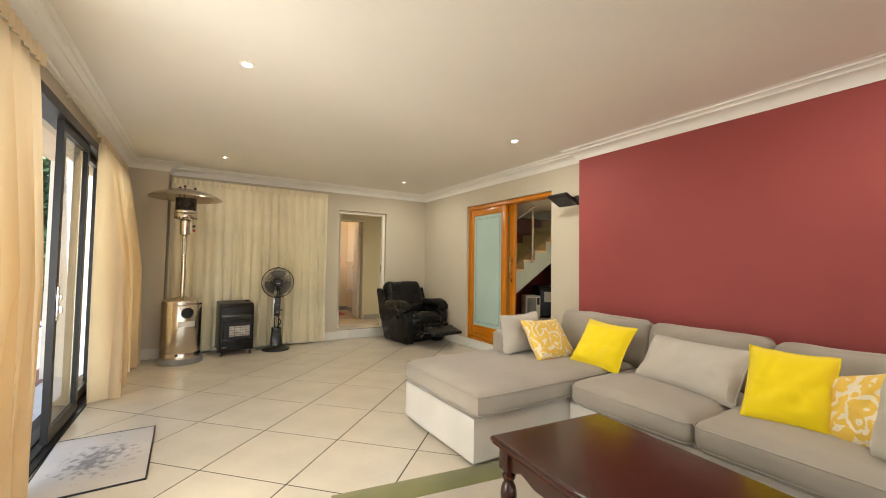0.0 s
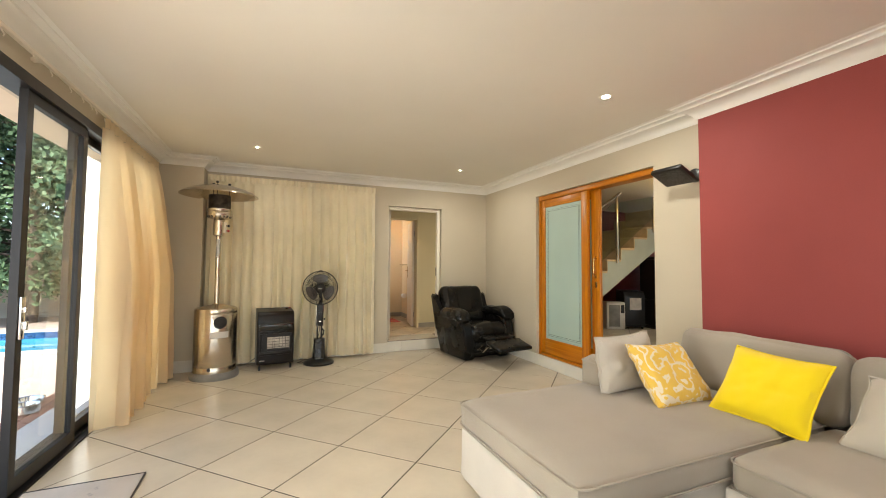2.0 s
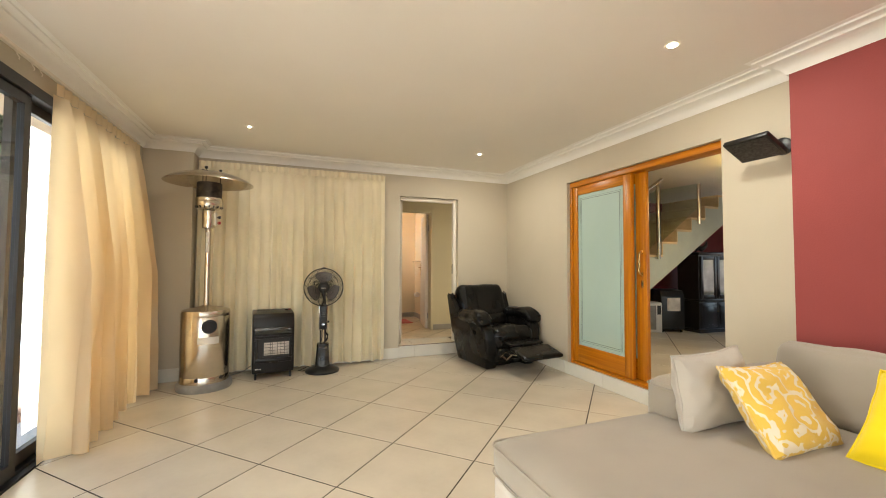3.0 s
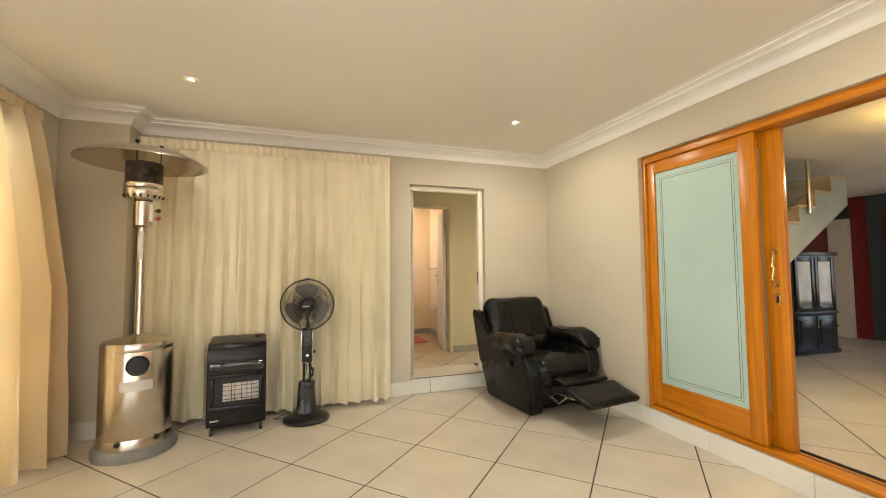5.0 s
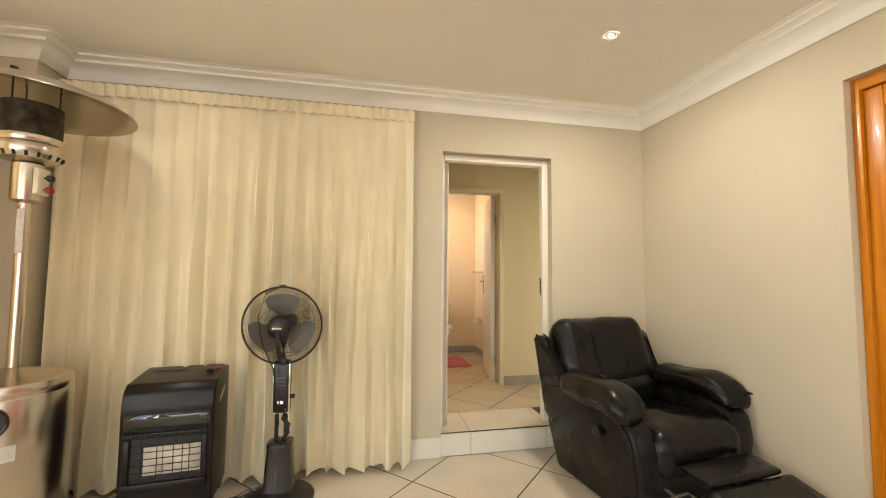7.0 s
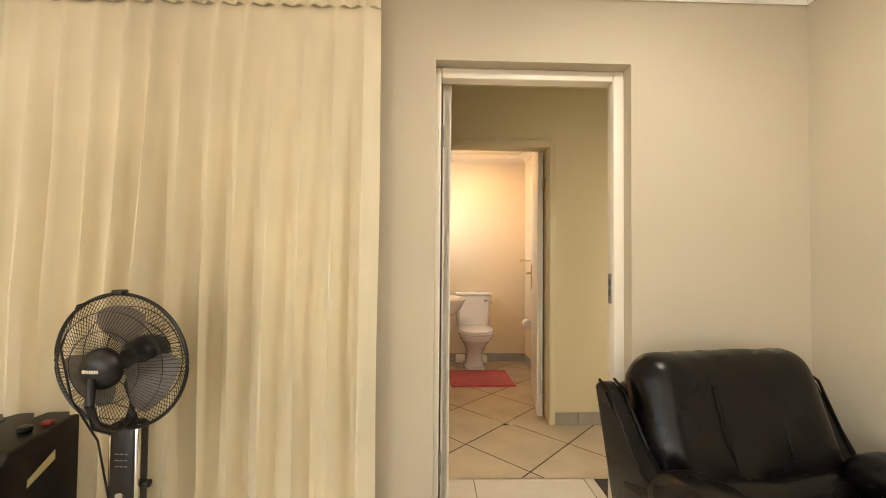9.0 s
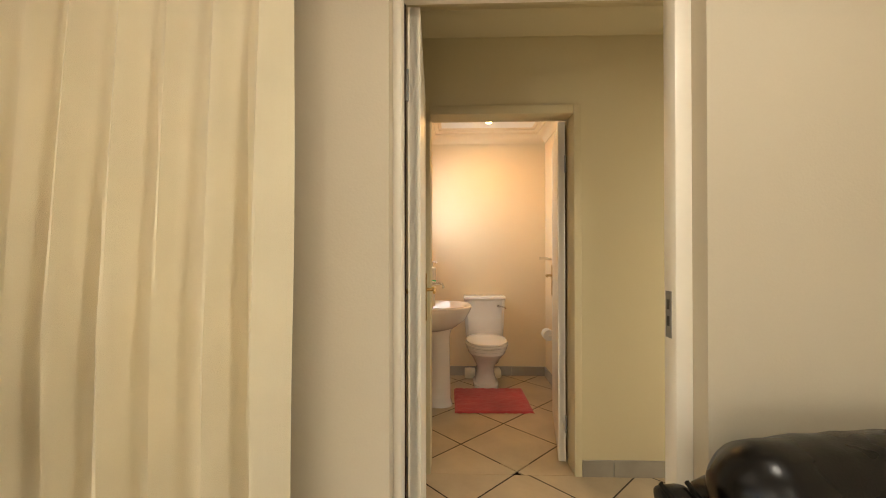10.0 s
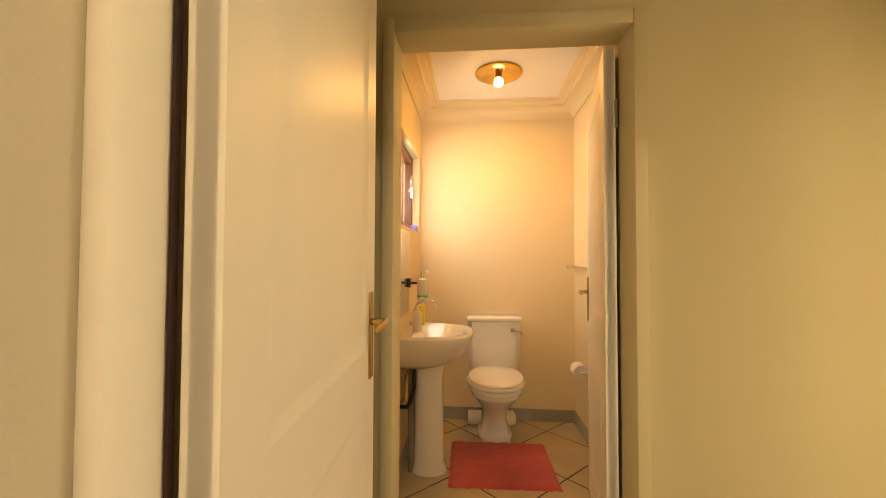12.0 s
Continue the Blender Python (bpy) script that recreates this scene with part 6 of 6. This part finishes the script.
# ---- floor tiles and skirting pieces ----
def clip(poly, keep):
    """Clip a polygon to the half-plane a*x + b*y <= c."""
    a, b, c = keep
    out = []
    for p, q in zip(poly, poly[1:] + poly[:1]):
        dp, dq = a * p[0] + b * p[1] - c, a * q[0] + b * q[1] - c
        if dp <= 0:
            out.append(p)
        if dp * dq < 0:
            s = dp / (dp - dq)
            out.append((p[0] + s * (q[0] - p[0]), p[1] + s * (q[1] - p[1])))
    return out


def slab(poly, z, thick, bevel):
    """A tile with eased top edges."""
    n = len(poly)
    cx, cy = sum(p[0] for p in poly) / n, sum(p[1] for p in poly) / n
    inner = []
    for x, y in poly:
        d = math.hypot(x - cx, y - cy)
        k = max(0.0, 1 - 1.4 * bevel / max(d, 1e-6))
        inner.append((cx + (x - cx) * k, cy + (y - cy) * k))
    verts = [(x, y, z - thick) for x, y in poly] + [(x, y, z - bevel) for x, y in poly] + [(x, y, z) for x, y in inner]
    faces = [tuple(range(2 * n, 3 * n))]
    for r in (0, n):
        faces += [(r + i, r + (i + 1) % n, r + n + (i + 1) % n, r + n + i) for i in range(n)]
    return verts, faces


def lay_tiles(parent, mat, pitch, origin, area, z, joint=0.0085):
    """Square tiles laid diagonally inside a rectangle, cut at its edges."""
    x0, x1, y0, y1 = area
    d = pitch * math.sqrt(0.5)
    s = (pitch - joint) * math.sqrt(0.5)
    whole = None
    reach = int((abs(x1 - x0) + abs(y1 - y0)) / d) + 4
    for i in range(-reach, reach):
        for j in range(-reach, reach):
            cx, cy = origin[0] + (i + j) * d, origin[1] + (j - i) * d + d
            if not (x0 - d < cx < x1 + d and y0 - d < cy < y1 + d):
                continue
            poly = [(s, 0), (0, s), (-s, 0), (0, -s)]
            inside = x0 <= cx - s and cx + s <= x1 and y0 <= cy - s and cy + s <= y1
            if not inside:
                for keep in ((1, 0, x1 - cx), (-1, 0, cx - x0), (0, 1, y1 - cy), (0, -1, cy - y0)):
                    poly = clip(poly, keep) if len(poly) > 2 else poly
                if len(poly) < 3:
                    continue
                area2 = abs(sum(p[0] * q[1] - q[0] * p[1] for p, q in zip(poly, poly[1:] + poly[:1])))
                if area2 < 0.002:
                    continue
            if inside and whole:
                me = whole
            else:
                me = bpy.data.meshes.new("tile")
                verts, faces = slab(poly, 0, 0.008, 0.0015)
                me.from_pydata(verts, [], faces)
                me.materials.append(mat)
                if inside:
                    whole = me
            ob = new("tile", me)
            ob.parent = parent
            ob.location = (cx, cy, z)


def strip_tiles(parent, mat, along, fixed, a, b, z0, z1, thick, length, first=None):
    """Skirting tiles in a row along x or y; thick may be negative for the side that faces the room."""
    p = a
    nxt = first if first is not None else a + length
    while p < b - 0.01:
        q = min(nxt, b)
        lo, hi = sorted((fixed, fixed + thick))
        spec = (p + 0.0015, q - 0.0015, lo, hi, z0, z1) if along == "x" else (lo, hi, p + 0.0015, q - 0.0015, z0, z1)
        bm = bmesh.new()
        box(bm, *spec, bevel=0.0012, seg=1)
        part("tile", bm, mat, parent)
        p, nxt = q, q + length


floor = setting("floor", boxes((XL - T, XR, YB, YF, -0.10, -0.0015)), GROUT, "cream porcelain floor tiles laid diagonally with dark joints", "floor")
lay_tiles(floor, TILE, PITCH, (-0.082, 3.70), (XL + 0.05, XR - 0.003, YB + 0.003, YF - 0.003), 0.0)
floor2 = setting("floor_hall", boxes((0.5, XR + T, YF + 0.012, HY, 0.0, STEP - 0.0015)), GROUT, "sand-coloured hall floor tiles on a raised step", "floor")
lay_tiles(floor2, TILE2, 0.47, (2.465, 7.777), (0.6, XR + T, 7.04, HY - 0.002), STEP)
strip_tiles(floor2, TILE, "x", YF + 0.012, DX0, DX1, STEP - 0.008, STEP, 0.41, 0.60, DX0 + 0.225)
strip_tiles(floor2, SKIRT, "x", YF + 0.011, DX0, DX1, 0.002, STEP - 0.009, -0.010, 0.60, DX0 + 0.225)
floor3 = setting("floor_washroom", boxes((CX0, CX1, YT, CY, 0.0, STEP - 0.0015)), GROUT, "sand-coloured washroom floor tiles laid diagonally", "floor")
lay_tiles(floor3, TILE2, 0.44, (2.445, 8.389), (CX0 + 0.012, CX1 - 0.012, YT - 0.12, CY - 0.012), STEP)
floor4 = setting("floor_stair_room", boxes((XR + T, BX, BY0, BY1, 0.0, STEP - 0.0015)), GROUT, "cream floor tiles of the stair room", "floor")
lay_tiles(floor4, TILE, PITCH, (4.2, 4.0), (XR + T, BX, BY0, BY1), STEP)

base = setting("baseboard", boxes((-0.527, -0.52, 6.6, 6.62, 0.0, 0.02)), SKIRT, "white tile skirting along the beige walls", "baseboard")
strip_tiles(base, SKIRT, "x", YF, -0.52, DX0, 0.0, 0.14, -0.011, 0.62)
strip_tiles(base, SKIRT, "x", YF, DX1, XR - 0.012, 0.0, 0.14, -0.011, 0.62)
strip_tiles(base, SKIRT, "y", XR, YRED, YF - 0.012, 0.0, 0.14, -0.011, 0.62, 3.40)
strip_tiles(base, SKIRT, "x", 6.40, XL, -0.527, 0.0, 0.14, -0.011, 0.62)
base2 = setting("baseboard_hall", boxes((2.80, 2.82, HY - 0.005, HY - 0.001, STEP, STEP + 0.02)), GREYTILE, "grey tile skirting in the hall", "baseboard")
strip_tiles(base2, GREYTILE, "x", HY, 2.80, XR + T, STEP, STEP + 0.09, -0.012, 0.36, 2.97)
strip_tiles(base2, GREYTILE, "x", HY, 0.6, 1.90, STEP, STEP + 0.09, -0.012, 0.36)
base3 = setting("baseboard_washroom", boxes((CX0, CX0 + 0.02, CY - 0.005, CY - 0.001, STEP, STEP + 0.02)), GREYTILE, "grey tile skirting in the washroom", "baseboard")
strip_tiles(base3, GREYTILE, "x", CY, CX0 + 0.012, CX1 - 0.012, STEP, STEP + 0.09, -0.012, 0.42)
strip_tiles(base3, GREYTILE, "y", CX1, YT, CY, STEP, STEP + 0.09, -0.012, 0.42)
strip_tiles(base3, GREYTILE, "y", CX0, YT, CY, STEP, STEP + 0.09, 0.012, 0.42)
